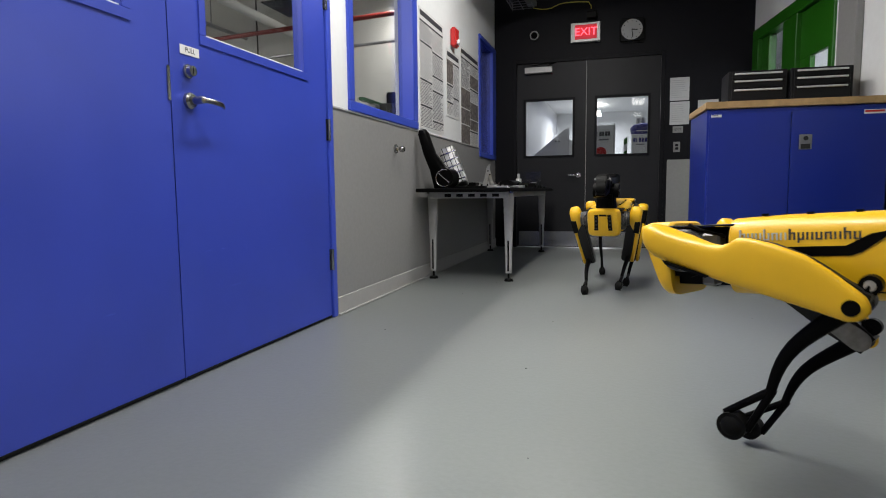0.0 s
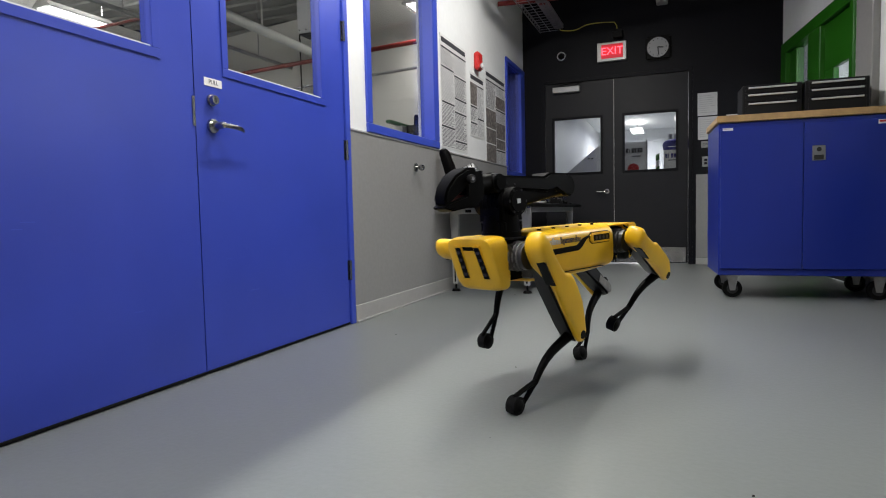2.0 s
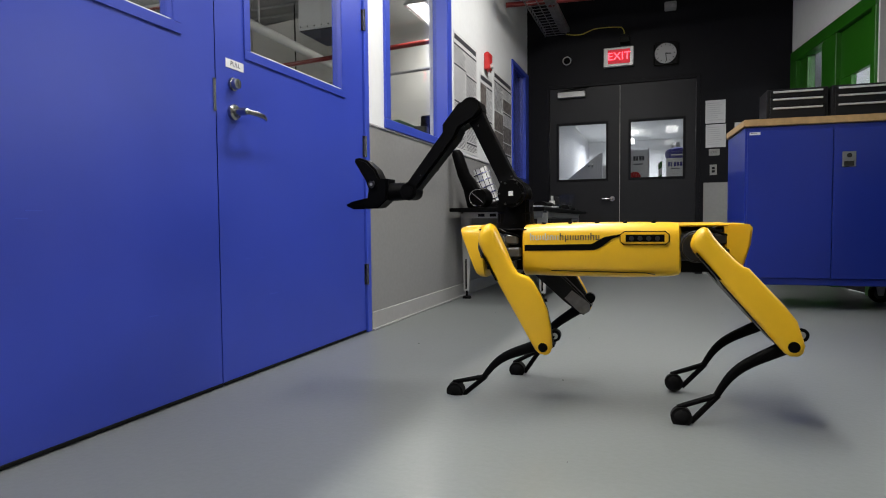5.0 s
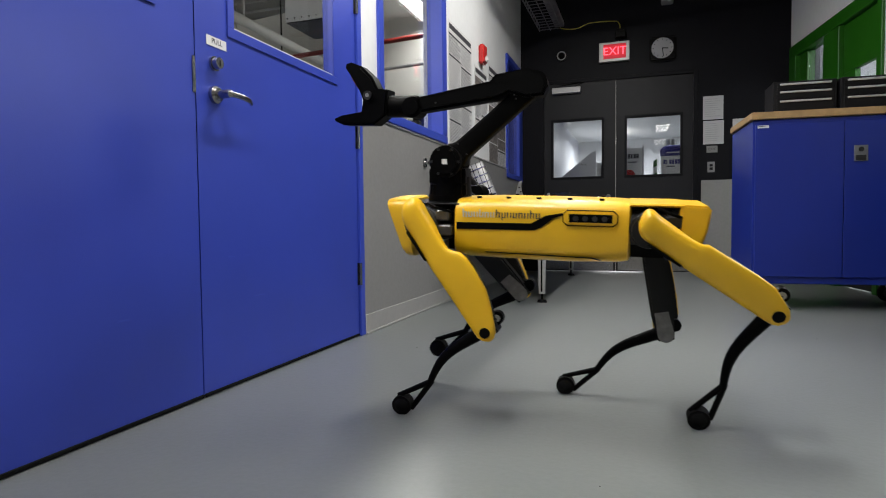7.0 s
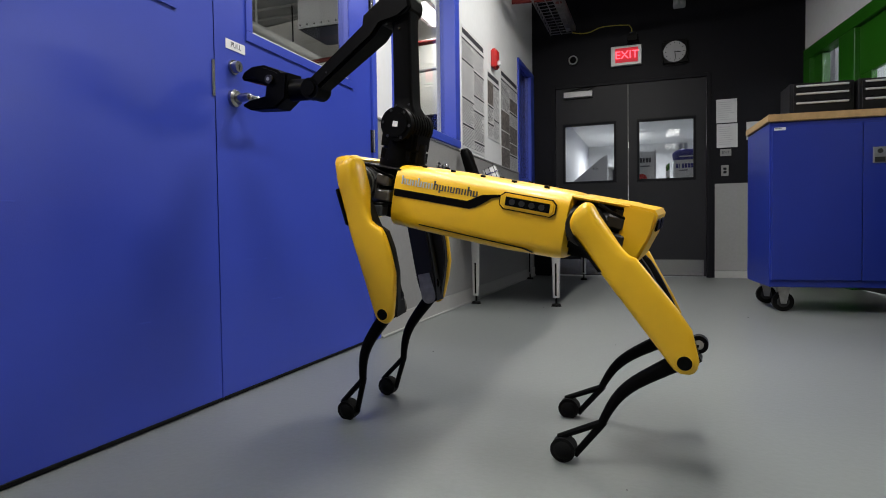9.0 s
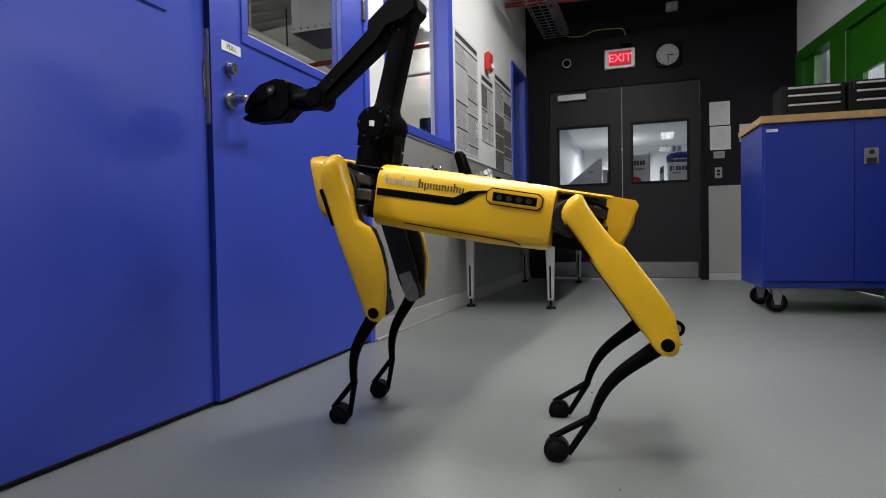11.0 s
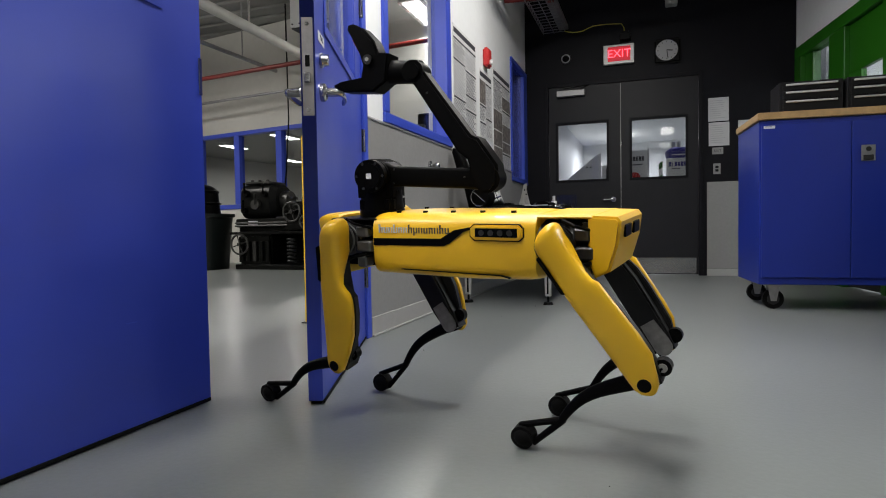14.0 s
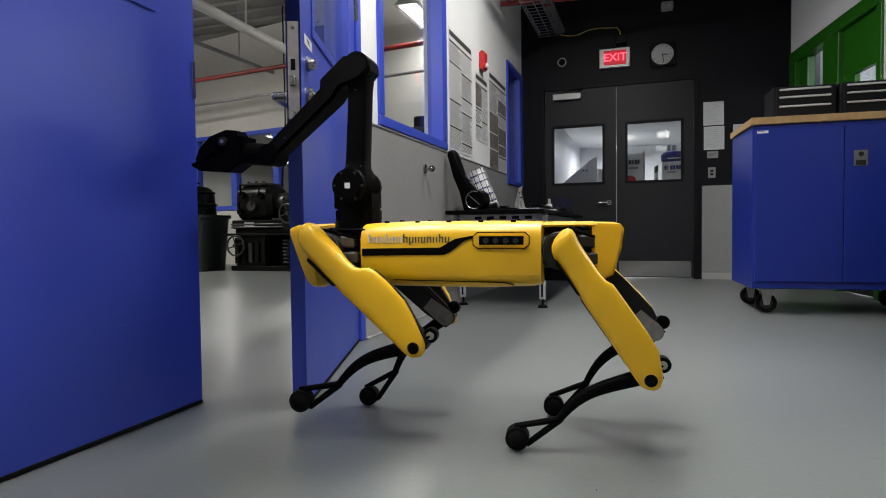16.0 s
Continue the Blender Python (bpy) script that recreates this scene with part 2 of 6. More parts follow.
def structure():
    bm = B()
    box(bm, -9.5, -9.0, -0.1, 6.0, 16.4, 0.0)
    solid("floor", bm, FLOOR, "smooth glossy grey epoxy floor", "floor", kind="structure")
    bm = B()
    box(bm, -0.16, -9.0, CEIL, 6.0, DY, CEIL + 0.1)
    solid("ceiling", bm, DARK, "dark painted corridor ceiling", "ceiling", kind="structure")
    # left wall with double-door opening, window and far window
    wall = thing("wall_left", "white wall above a grey panel wainscot", "wall", kind="structure")
    T = -0.16
    bm = B()
    top = DOOR_H + 0.05
    box(bm, T, -9.0, 0, 0, LEFT_END - 0.05, PARTITION)
    box(bm, T, LEFT_END - 0.05, top, 0, 0.02, PARTITION)
    W1 = (0.235, 1.36, 1.13, 2.75)
    W2 = (3.33, 4.12, 1.03, 2.27)
    box(bm, T, 0.02, 1.11, 0, W1[0], PARTITION)
    box(bm, T, W1[0], W1[3], 0, W1[1], PARTITION)
    box(bm, T, W1[0], 1.11, 0, W1[1], W1[2])
    box(bm, T, W1[1], 1.11, 0, W2[0], PARTITION)
    box(bm, T, W2[0], W2[3], 0, DY + 0.2, PARTITION)
    part("upper_wall", bm, WHITE, wall)
    bm = B()
    box(bm, T, 0.02, 0, 0.006, W2[0], 1.107, 0.003)
    box(bm, T, W2[0], 0, 0.006, DY, W2[2], 0.003)
    part("wainscot", bm, GREY, wall, "mid-grey wainscot panel")
    bm = B()
    box(bm, 0.0065, 0.022, 1.106, 0.012, 3.33, 1.116, 0.002)
    part("cap_trim", bm, LGREY, wall, "thin pale grey cap trim")
    bm = B()
    box(bm, 0.0065, 0.022, 0.0, 0.014, DY, 0.10, 0.003)
    box(bm, 0.014, 0.022, 0.0, 0.024, DY, 0.012, 0.003)
    solid("baseboard", bm, BASE, "grey vinyl cove base along the wall", "baseboard", kind="structure")
    # back wall, openings: double doors
    bw = thing("wall_back", "charcoal painted back wall", "wall", kind="structure")
    bm = B()
    box(bm, -0.159, DY, 0, 0.22, DY + 0.15, CEIL)
    box(bm, 0.22, DY, 2.14, 1.87, DY + 0.15, CEIL)
    box(bm, 1.87, DY, 0, 2.9, DY + 0.15, CEIL)
    part("wall_panel", bm, DARK, bw)
    bm = B()
    box(bm, 1.905, DY - 0.012, 0.075, 2.76, DY - 0.001, 0.98, 0.003)
    part("wainscot", bm, GREY, bw, "mid-grey wainscot panel")
    bm = B()
    box(bm, 1.905, DY - 0.016, 0.0, 2.76, DY - 0.001, 0.073, 0.003)
    part("cove_base", bm, BASE, bw, "grey vinyl cove base")


structure()


def right_wall():
    """The angled wall with a green glazed door frame; s runs along it from the back wall."""
    ang = 8.0
    w = thing("wall_right", "pale painted wall with green glazed door frames", "wall", kind="structure", m=pose(2.72, DY - 0.001, 0, 0, 0, ang))
    # local: y runs towards -y (along the wall), x into the wall
    L = 13.0
    F0, F1 = 0.01, 1.74     # green frame span
    G0, G1 = 2.59, 4.3
    bm = B()
    box(bm, 0, -F1, 2.26, 0.14, 0, CEIL)
    box(bm, 0, -G0, 0, 0.14, -F1, CEIL)
    box(bm, 0, -G1, 2.26, 0.14, -G0, CEIL)
    box(bm, 0, -G1, 0, 0.14, -G0, 1.12)
    box(bm, 0, -L, 0, 0.14, -G1, CEIL)
    box(bm, 0, -F0, 0, 0.14, 0.05, CEIL)
    part("wall_panel", bm, WHITE, w)
    bm = B()
    box(bm, -0.05, -2.13, 0, -0.001, -1.87, CEIL, 0.004)
    w["label"] = "white wall above grey wainscot with green glazed door frames"
    part("pilaster", bm, GREY, w, "grey vertical pilaster strip")
    bm = B()
    box(bm, -0.008, -L, 0, -0.001, -2.135, 1.107, 0.002)
    part("wainscot", bm, GREY, w, "mid-grey wainscot panel")
    for a, b in ((F0, F1),):
        d = thing("door_2", "green painted glazed door and sidelight frame", "door", kind="structure", m=w.matrix_basis.copy())
        Z = 2.26
        bm = B()
        box(bm, -0.02, -b, Z - 0.11, 0.10, -a, Z, 0.004)
        box(bm, -0.02, -a - 0.16, 0, 0.10, -a, Z - 0.112, 0.004)
        box(bm, 0.02, -a - 0.34, 0.4, 0.09, -a - 0.162, Z - 0.112, 0.004)
        box(bm, -0.02, -b, 0, 0.10, -b + 0.07, Z - 0.112, 0.004)
        box(bm, -0.018, -a - 1.06, 0, 0.10, -a - 0.77, Z - 0.113, 0.004)
        part("frame", bm, GREEN, d)
        l0, l1 = a + 1.062, b - 0.072
        bm = B()
        box(bm, 0.02, -l1, 1.75, 0.06, -l0, Z - 0.114, 0.003)
        box(bm, 0.02, -l1, 1.05, 0.06, -l1 + 0.06, 1.748, 0.003)
        box(bm, 0.02, -l0 - 0.20, 1.05, 0.06, -l0, 1.748, 0.003)
        part("door_leaf", bm, GREEN, d, "green door leaf with a half-height glass light")
        bm = B()
        box(bm, 0.02, -l1, 0.01, 0.06, -l0, 1.048, 0.003)
        part("lower_leaf", bm, DARKDOOR, d, "dark lower half of the door leaf")
        for (p, q, z0, z1) in ((a + 0.34, a + 0.77, 0.4, Z - 0.112), (l0 + 0.20, l1 - 0.06, 1.05, 1.75)):
            bm = B()
            box(bm, 0.036, -q, z0, 0.042, -p, z1)
            g = part("pane", bm, GLASS, d, "clear glass pane")
            g.visible_shadow = False
        bm = B()
        box(bm, 0.0, -a - 0.768, 0, 0.08, -a - 0.162, 0.398, 0.003)
        part("lower_panel", bm, DARKDOOR, d, "dark lower panel")
    d = thing("window_4", "green framed interior window above the grey wainscot", "window", kind="structure", m=w.matrix_basis.copy())
    bm = B()
    for y0, y1, z0, z1 in ((-G1, -G0, 2.15, 2.26), (-G1, -G0, 1.12, 1.20), (-G0 - 0.12, -G0, 1.202, 2.148), (-G1, -G1 + 0.12, 1.202, 2.148)):
        box(bm, -0.02, y0, z0, 0.10, y1, z1, 0.004)
    part("frame", bm, GREEN, d)
    bm = B()
    box(bm, 0.036, -G1 + 0.12, 1.20, 0.042, -G0 - 0.12, 2.15)
    g = part("pane", bm, GLASS, d, "clear glass pane")
    g.visible_shadow = False


right_wall()


def closing_walls():
    bm = B()
    box(bm, -0.2, -9.15, 0, 6.0, -9.0, CEIL)
    solid("wall_behind", bm, WHITE, "plain white wall at the corridor's end", "wall", kind="structure")
    # bright rooms behind the back doors and behind the green frames
    bm = B()
    box(bm, -0.6, 16.2, 0, 4.2, 16.3, 3.0)
    box(bm, -0.7, DY + 0.16, 0, -0.6, 16.3, 3.0)
    box(bm, 4.2, DY + 0.16, 0, 4.3, 16.3, 3.0)
    box(bm, -0.7, DY + 0.16, 3.0, 4.3, 16.3, 3.1)
    solid("wall_back_room", bm, WHITE, "white walls of the bright room beyond", "wall", kind="structure")
    bm = B()
    box(bm, 5.9, -2.0, 0, 6.0, DY + 0.1, CEIL)
    box(bm, 3.0, DY, 0, 6.0, DY + 0.1, CEIL)
    box(bm, 4.6, -2.1, 0, 6.0, -2.0, CEIL)
    solid("wall_side_room", bm, WHITE, "white walls of a bright side room", "wall", kind="structure")


closing_walls()


# ---- the blue double doors ----
def lever_set(parent, x, sgn, y, z, toward):
    """A lever handle with its rose on a leaf face at x; sgn: side it stands out to."""
    bm = B()
    rod(bm, (x, y, z), (x + sgn * 0.012, y, z), 0.029, n=24)
    rod(bm, (x + sgn * 0.012, y, z), (x + sgn * 0.02, y, z), 0.029, 0.022, n=24)
    rod(bm, (x + sgn * 0.02, y, z), (x + sgn * 0.06, y, z), 0.014)
    rose = part("lever_handle", bm, STEEL, parent, "brushed steel lever handle with round rose")
    bm = B()
    pts = [(x + sgn * 0.06, y, z), (x + sgn * 0.066, y + toward * 0.05, z - 0.001), (x + sgn * 0.062, y + toward * 0.10, z - 0.004), (x + sgn * 0.052, y + toward * 0.125, z - 0.008)]
    secs = []
    for k, p in enumerate(pts):
        secs.append(oval(*p, (1, 0, 0), (0, 0, 1), 0.006, 0.0095, 3.0, 12))
    loft(bm, secs)
    ball(bm, pts[0], 0.014)
    part("lever", bm, STEEL, rose)


LOCKPLATE = mat("satin_lock_steel", (0.30, 0.29, 0.29), 0.4, metal=0.9, vary=0.08, scale=60, stain=0.15)


def door_leaf(name, width, right):
    """A leaf hinged at its local origin; it lies along local -y (right leaf) or +y (left leaf). Corridor face at x = 0."""
    s = -1 if right else 1
    th = 0.045
    d = thing(name, "blue painted steel door leaf with a glass light" + (", pulled open" if right else ", closed"), "door",
              group="blue double doors", kind="structure")
    w0, w1 = 0.22, width - 0.19
    z0, z1 = 1.235, 1.98

    def yb(a, b):
        return (min(s * a, s * b), max(s * a, s * b))
    bm = B()
    for a, b, c, e in ((0.002, width, 0.012, z0), (0.002, width, z1, DOOR_H - 0.004), (0.002, w0, z0, z1), (w1, width, z0, z1)):
        y0, y1 = yb(a, b)
        box(bm, -th, y0, c, 0, y1, e)
    bmesh.ops.remove_doubles(bm, verts=bm.verts, dist=0.0001)
    part("panel", bm, BLUE, d)
    bm = B()
    for xs in ((0.0005, 0.005), (-th - 0.005, -th - 0.0005)):
        for a, b, c, e in ((w0 - 0.035, w1 + 0.035, z0 - 0.035, z0), (w0 - 0.035, w1 + 0.035, z1, z1 + 0.035), (w0 - 0.035, w0, z0, z1), (w1, w1 + 0.035, z0, z1)):
            y0, y1 = yb(a, b)
            box(bm, xs[0], y0, c, xs[1], y1, e, 0.0015)
    part("glazing_frame", bm, BLUE, d, "raised blue glazing frame")
    bm = B()
    y0, y1 = yb(w0, w1)
    box(bm, -0.026, y0, z0, -0.020, y1, z1)
    g = part("glass_pane", bm, GLASS, d, "clear glass pane")
    g.visible_shadow = False
    # bright reflection of the lit sill, put in as a white strip
    bm = B()
    box(bm, -0.0195, y0 + 0.001, z0 + 0.0005, -0.004, y1 - 0.001, z0 + 0.007)
    part("glazing_tape", bm, PAPER, d, "white strip painted for the lit sill at the pane's foot")
    bm = B()
    y0, y1 = yb(0.004, width - 0.002)
    box(bm, -0.038, y0, 0.002, -0.006, y1, 0.0115)
    box(bm, 0.0006, y0, 0.003, 0.005, y1, 0.015, 0.002)
    part("door_sweep", bm, RUBBER, d, "black rubber door sweep")
    for z in (0.311, 0.985, 1.64):
        bm = B()
        rod(bm, (0.010, s * -0.006, z - 0.055), (0.010, s * -0.006, z + 0.055), 0.008, n=12)
        box(bm, 0.0005, min(s * -0.004, s * 0.012), z - 0.055, 0.003, max(s * -0.004, s * 0.012), z + 0.055)
        part("hinge", bm, STEEL, d, "steel butt hinge")
    if right:
        e = width
        bm = B()
        box(bm, -0.040, s * e - 0.0025, 0.90, -0.005, s * e - 0.0003, 1.20, 0.001)
        plate = part("lock_plate", bm, LOCKPLATE, d, "steel mortise lock edge plate")
        bm = B()
        box(bm, -0.032, s * e - 0.016, 1.00, -0.014, s * e - 0.002, 1.03, 0.002)
        part("latch_bolt", bm, STEEL, plate)
        bm = B()
        box(bm, -0.030, s * e - 0.0035, 1.05, -0.016, s * e - 0.0024, 1.085)
        part("bolt_slot", bm, BLACK, plate)
        for zz in (0.92, 1.18):
            bm = B()
            rod(bm, (-0.0225, s * e - 0.0045, zz), (-0.0225, s * e - 0.0020, zz), 0.006, n=12)
            part("screw", bm, STEEL, plate)
        yl = s * (e - 0.085)
        lever_set(d, 0.0, 1, yl, 0.99, 1)
        lever_set(d, -th, -1, yl, 0.99, 1)
        bm = B()
        rod(bm, (0, yl, 1.092), (0.008, yl, 1.092), 0.024, n=24)
        rod(bm, (0.008, yl, 1.092), (0.026, yl, 1.092), 0.020, 0.018, n=24)
        cyl = part("lock_cylinder", bm, STEEL, d, "round steel key cylinder")
        bm = B()
        box(bm, 0.0258, yl - 0.0015, 1.082, 0.0268, yl + 0.0015, 1.102)
        part("keyhole", bm, BLACK, cyl)
        bm = B()
        box(bm, 0.0005, yl - 0.034, 1.148, 0.002, yl + 0.064, 1.180, 0.0005)
        sign = part("pull_sign", bm, PAPER, d, "white sign with black word PULL")
        cu = bpy.data.curves.new("text", "FONT")
        cu.body, cu.size, cu.align_x, cu.align_y, cu.extrude = "PULL", 0.024, "CENTER", "CENTER", 0.0003
        tx = new("lettering", cu)
        tx.parent = sign
        tx.matrix_basis = Matrix.Translation((0.0026, yl + 0.016, 1.165)) @ pose(0, 0, 0, 90, 0, 90)
        cu.materials.append(INKDARK)
    else:
        bm = B()
        box(bm, 0.0005, width - 0.012, 0.98, 0.004, width + 0.001, 1.095, 0.001)
        part("strike_plate", bm, STEEL, d, "steel latch guard on the leaf's edge")
        # black strip added to stop workshop light showing between the leaves
        bm = B()
        box(bm, -0.044, width + 0.0003, 0.015, -0.036, width + 0.003, DOOR_H - 0.01)
        part("edge_seal", bm, RUBBER, d, "added black strip blocking light through the leaf gap")
    # scuffs of rubbed paint
    bm = B()
    for k in range(4):
        yy = s * random.uniform(0.2, width - 0.1)
        zz = random.choice((0.62, 0.60, 0.3, 0.45))
        ln = random.uniform(0.02, 0.06)
        box(bm, 0.0004, yy, zz, 0.0009, yy + ln, zz + 0.003)
    part("scuff", bm, BLUE2, d, "pale scuff marks")
    return d


DOOR_R = door_leaf("door_1", LEAF, True)
DOOR_R.matrix_basis = pose(0.0, HINGE, 0)
DOOR_L = door_leaf("door_1", LEAF + 0.008, False)
DOOR_L.matrix_basis = pose(0.0, LEFT_END, 0)


def door_frame():
    bm = B()
    for y0, y1 in ((HINGE + 0.004, 0.021), (LEFT_END - 0.05, LEFT_END - 0.004)):
        box(bm, -0.17, y0, 0, 0.012, y1, DOOR_H + 0.05, 0.003)
    box(bm, -0.17, LEFT_END - 0.05, DOOR_H, 0.0115, 0.0205, DOOR_H + 0.05, 0.003)
    solid("door_frame", bm, BLUE2, "blue painted steel door frame", "door frame", kind="structure")
    # workshop window: two-bay blue frame
    w = thing("window_1", "blue framed interior window onto a workshop", "window", kind="structure")
    y0, y1, z0, z1 = 0.226, 1.366, 1.118, 2.76
    bm = B()
    f = 0.062
    box(bm, -0.15, y0, z0, 0.018, y1, z0 + 0.055, 0.004)
    box(bm, -0.15, y0, z1 - f, 0.018, y1, z1, 0.004)
    box(bm, -0.15, y0 + 0.0005, z0 + 0.057, 0.016, y0 + f, z1 - f - 0.002, 0.004)
    box(bm, -0.10, y1 - 0.095, z0 + 0.057, 0.016, y1 - 0.0005, z1 - f - 0.002, 0.004)
    part("window_frame", bm, BLUE2, w)
    bm = B()
    box(bm, -0.075, y0 + f, z0 + 0.055, -0.068, y1 - 0.095, z1 - f)
    g = part("pane", bm, GLASS, w, "clear glass pane")
    g.visible_shadow = False
    w = thing("window_2", "blue framed sidelight window near the back wall", "window", kind="structure")
    y0, y1, z0, z1 = 3.32, 4.116, 1.02, 2.28
    bm = B()
    f = 0.05
    box(bm, -0.15, y0, z0, 0.02, y1, z0 + f, 0.004)
    box(bm, -0.15, y0, z1 - f, 0.02, y1, z1, 0.004)
    box(bm, -0.15, y0, z0 + f + 0.001, 0.018, y0 + f, z1 - f - 0.001, 0.004)
    box(bm, -0.15, y1 - 0.17, z0 + f + 0.001, 0.018, y1, z1 - f - 0.001, 0.004)
    part("window_frame", bm, BLUE2, w)
    bm = B()
    box(bm, -0.022, y0 + f, z0 + f, -0.016, y1 - 0.17, z1 - f)
    g = part("pane", bm, FROST, w, "glass pane")
    g.visible_shadow = False


door_frame()


def back_doors():
    """Charcoal double doors with vision panels; local x along the wall."""
    y = DY
    bm = B()
    box(bm, 0.221, y - 0.015, 0, 0.262, y + 0.10, 2.138, 0.003)
    box(bm, 1.828, y - 0.015, 0, 1.869, y + 0.10, 2.138, 0.003)
    box(bm, 0.2625, y - 0.014, 2.10, 1.8275, y + 0.10, 2.137, 0.003)
    solid("back_door_frame", bm, DARK, "charcoal steel double door frame", "door frame", kind="structure")
    for n, (a, b, p, q) in enumerate(((0.266, 1.040, 0.365, 0.895), (1.046, 1.824, 1.16, 1.70))):
        d = thing("door_%d" % (n + 4), "charcoal painted steel door with a vision panel, closed", "door", group="back double doors", kind="structure")
        z0, z1 = 1.06, 1.68
        bm = B()
        for x0, x1, c, e in ((a, b, 0.012, z0), (a, b, z1, 2.096), (a, p, z0, z1), (q, b, z0, z1)):
            box(bm, x0, y + 0.004, c, x1, y + 0.048, e)
        bmesh.ops.remove_doubles(bm, verts=bm.verts, dist=0.0001)
        part("panel", bm, DARKDOOR, d)
        bm = B()
        for x0, x1, c, e in ((p - 0.025, q + 0.025, z0 - 0.025, z0), (p - 0.025, q + 0.025, z1, z1 + 0.025), (p - 0.025, p, z0, z1), (q, q + 0.025, z0, z1)):
            box(bm, x0, y - 0.006, c, x1, y + 0.0035, e, 0.002)
        part("glazing_frame", bm, DARK, d, "dark glazing bead")
        bm = B()
        box(bm, p, y + 0.022, z0, q, y + 0.028, z1)
        g = part("glass_pane", bm, GLASS, d, "clear glass vision panel")
        g.visible_shadow = False
        bm = B()
        box(bm, a + 0.02, y + 0.0005, 0.02, b - 0.02, y + 0.0036, 0.19, 0.001)
        part("kick_plate", bm, STEEL, d, "polished steel kick plate")
        if n == 0:
            lx, lz = 0.965, 0.83
            bm = B()
            rod(bm, (lx, y + 0.003, lz), (lx, y - 0.01, lz), 0.028, n=20)
            rod(bm, (lx, y - 0.01, lz), (lx, y - 0.05, lz), 0.010)
            h = part("lever_handle", bm, STEEL, d, "steel lever handle")
            bm = B()
            rod(bm, (lx + 0.01, y - 0.05, lz), (lx - 0.11, y - 0.052, lz), 0.010)
            part("lever", bm, STEEL, h)
            bm = B()
            box(bm, 0.36, y - 0.055, 1.985, 0.67, y + 0.003, 2.05, 0.004)
            c = part("door_closer", bm, ALUPAINT, d, "silver grey door closer box")
            bm = B()
            tube(bm, [(0.60, y - 0.03, 2.052), (0.72, y - 0.16, 2.066), (0.44, y - 0.02, 2.074)], 0.006)
            part("closer_arm", bm, BLACK, c)
            bm = B()
            box(bm, b + 0.0002, y - 0.004, 0.02, b + 0.0055, y + 0.003, 2.09)
            part("meeting_strip", bm, GREY, d, "pale meeting edge strip")


back_doors()


def letters(body, size, m, material, parent=None, name="lettering"):
    cu = bpy.data.curves.new("text", "FONT")
    cu.body, cu.size, cu.align_x, cu.align_y, cu.extrude = body, size, "CENTER", "CENTER", 0.001
    tx = new(name, cu)
    tx.matrix_basis = m
    if parent:
        tx.parent = parent
    cu.materials.append(material)
    return tx


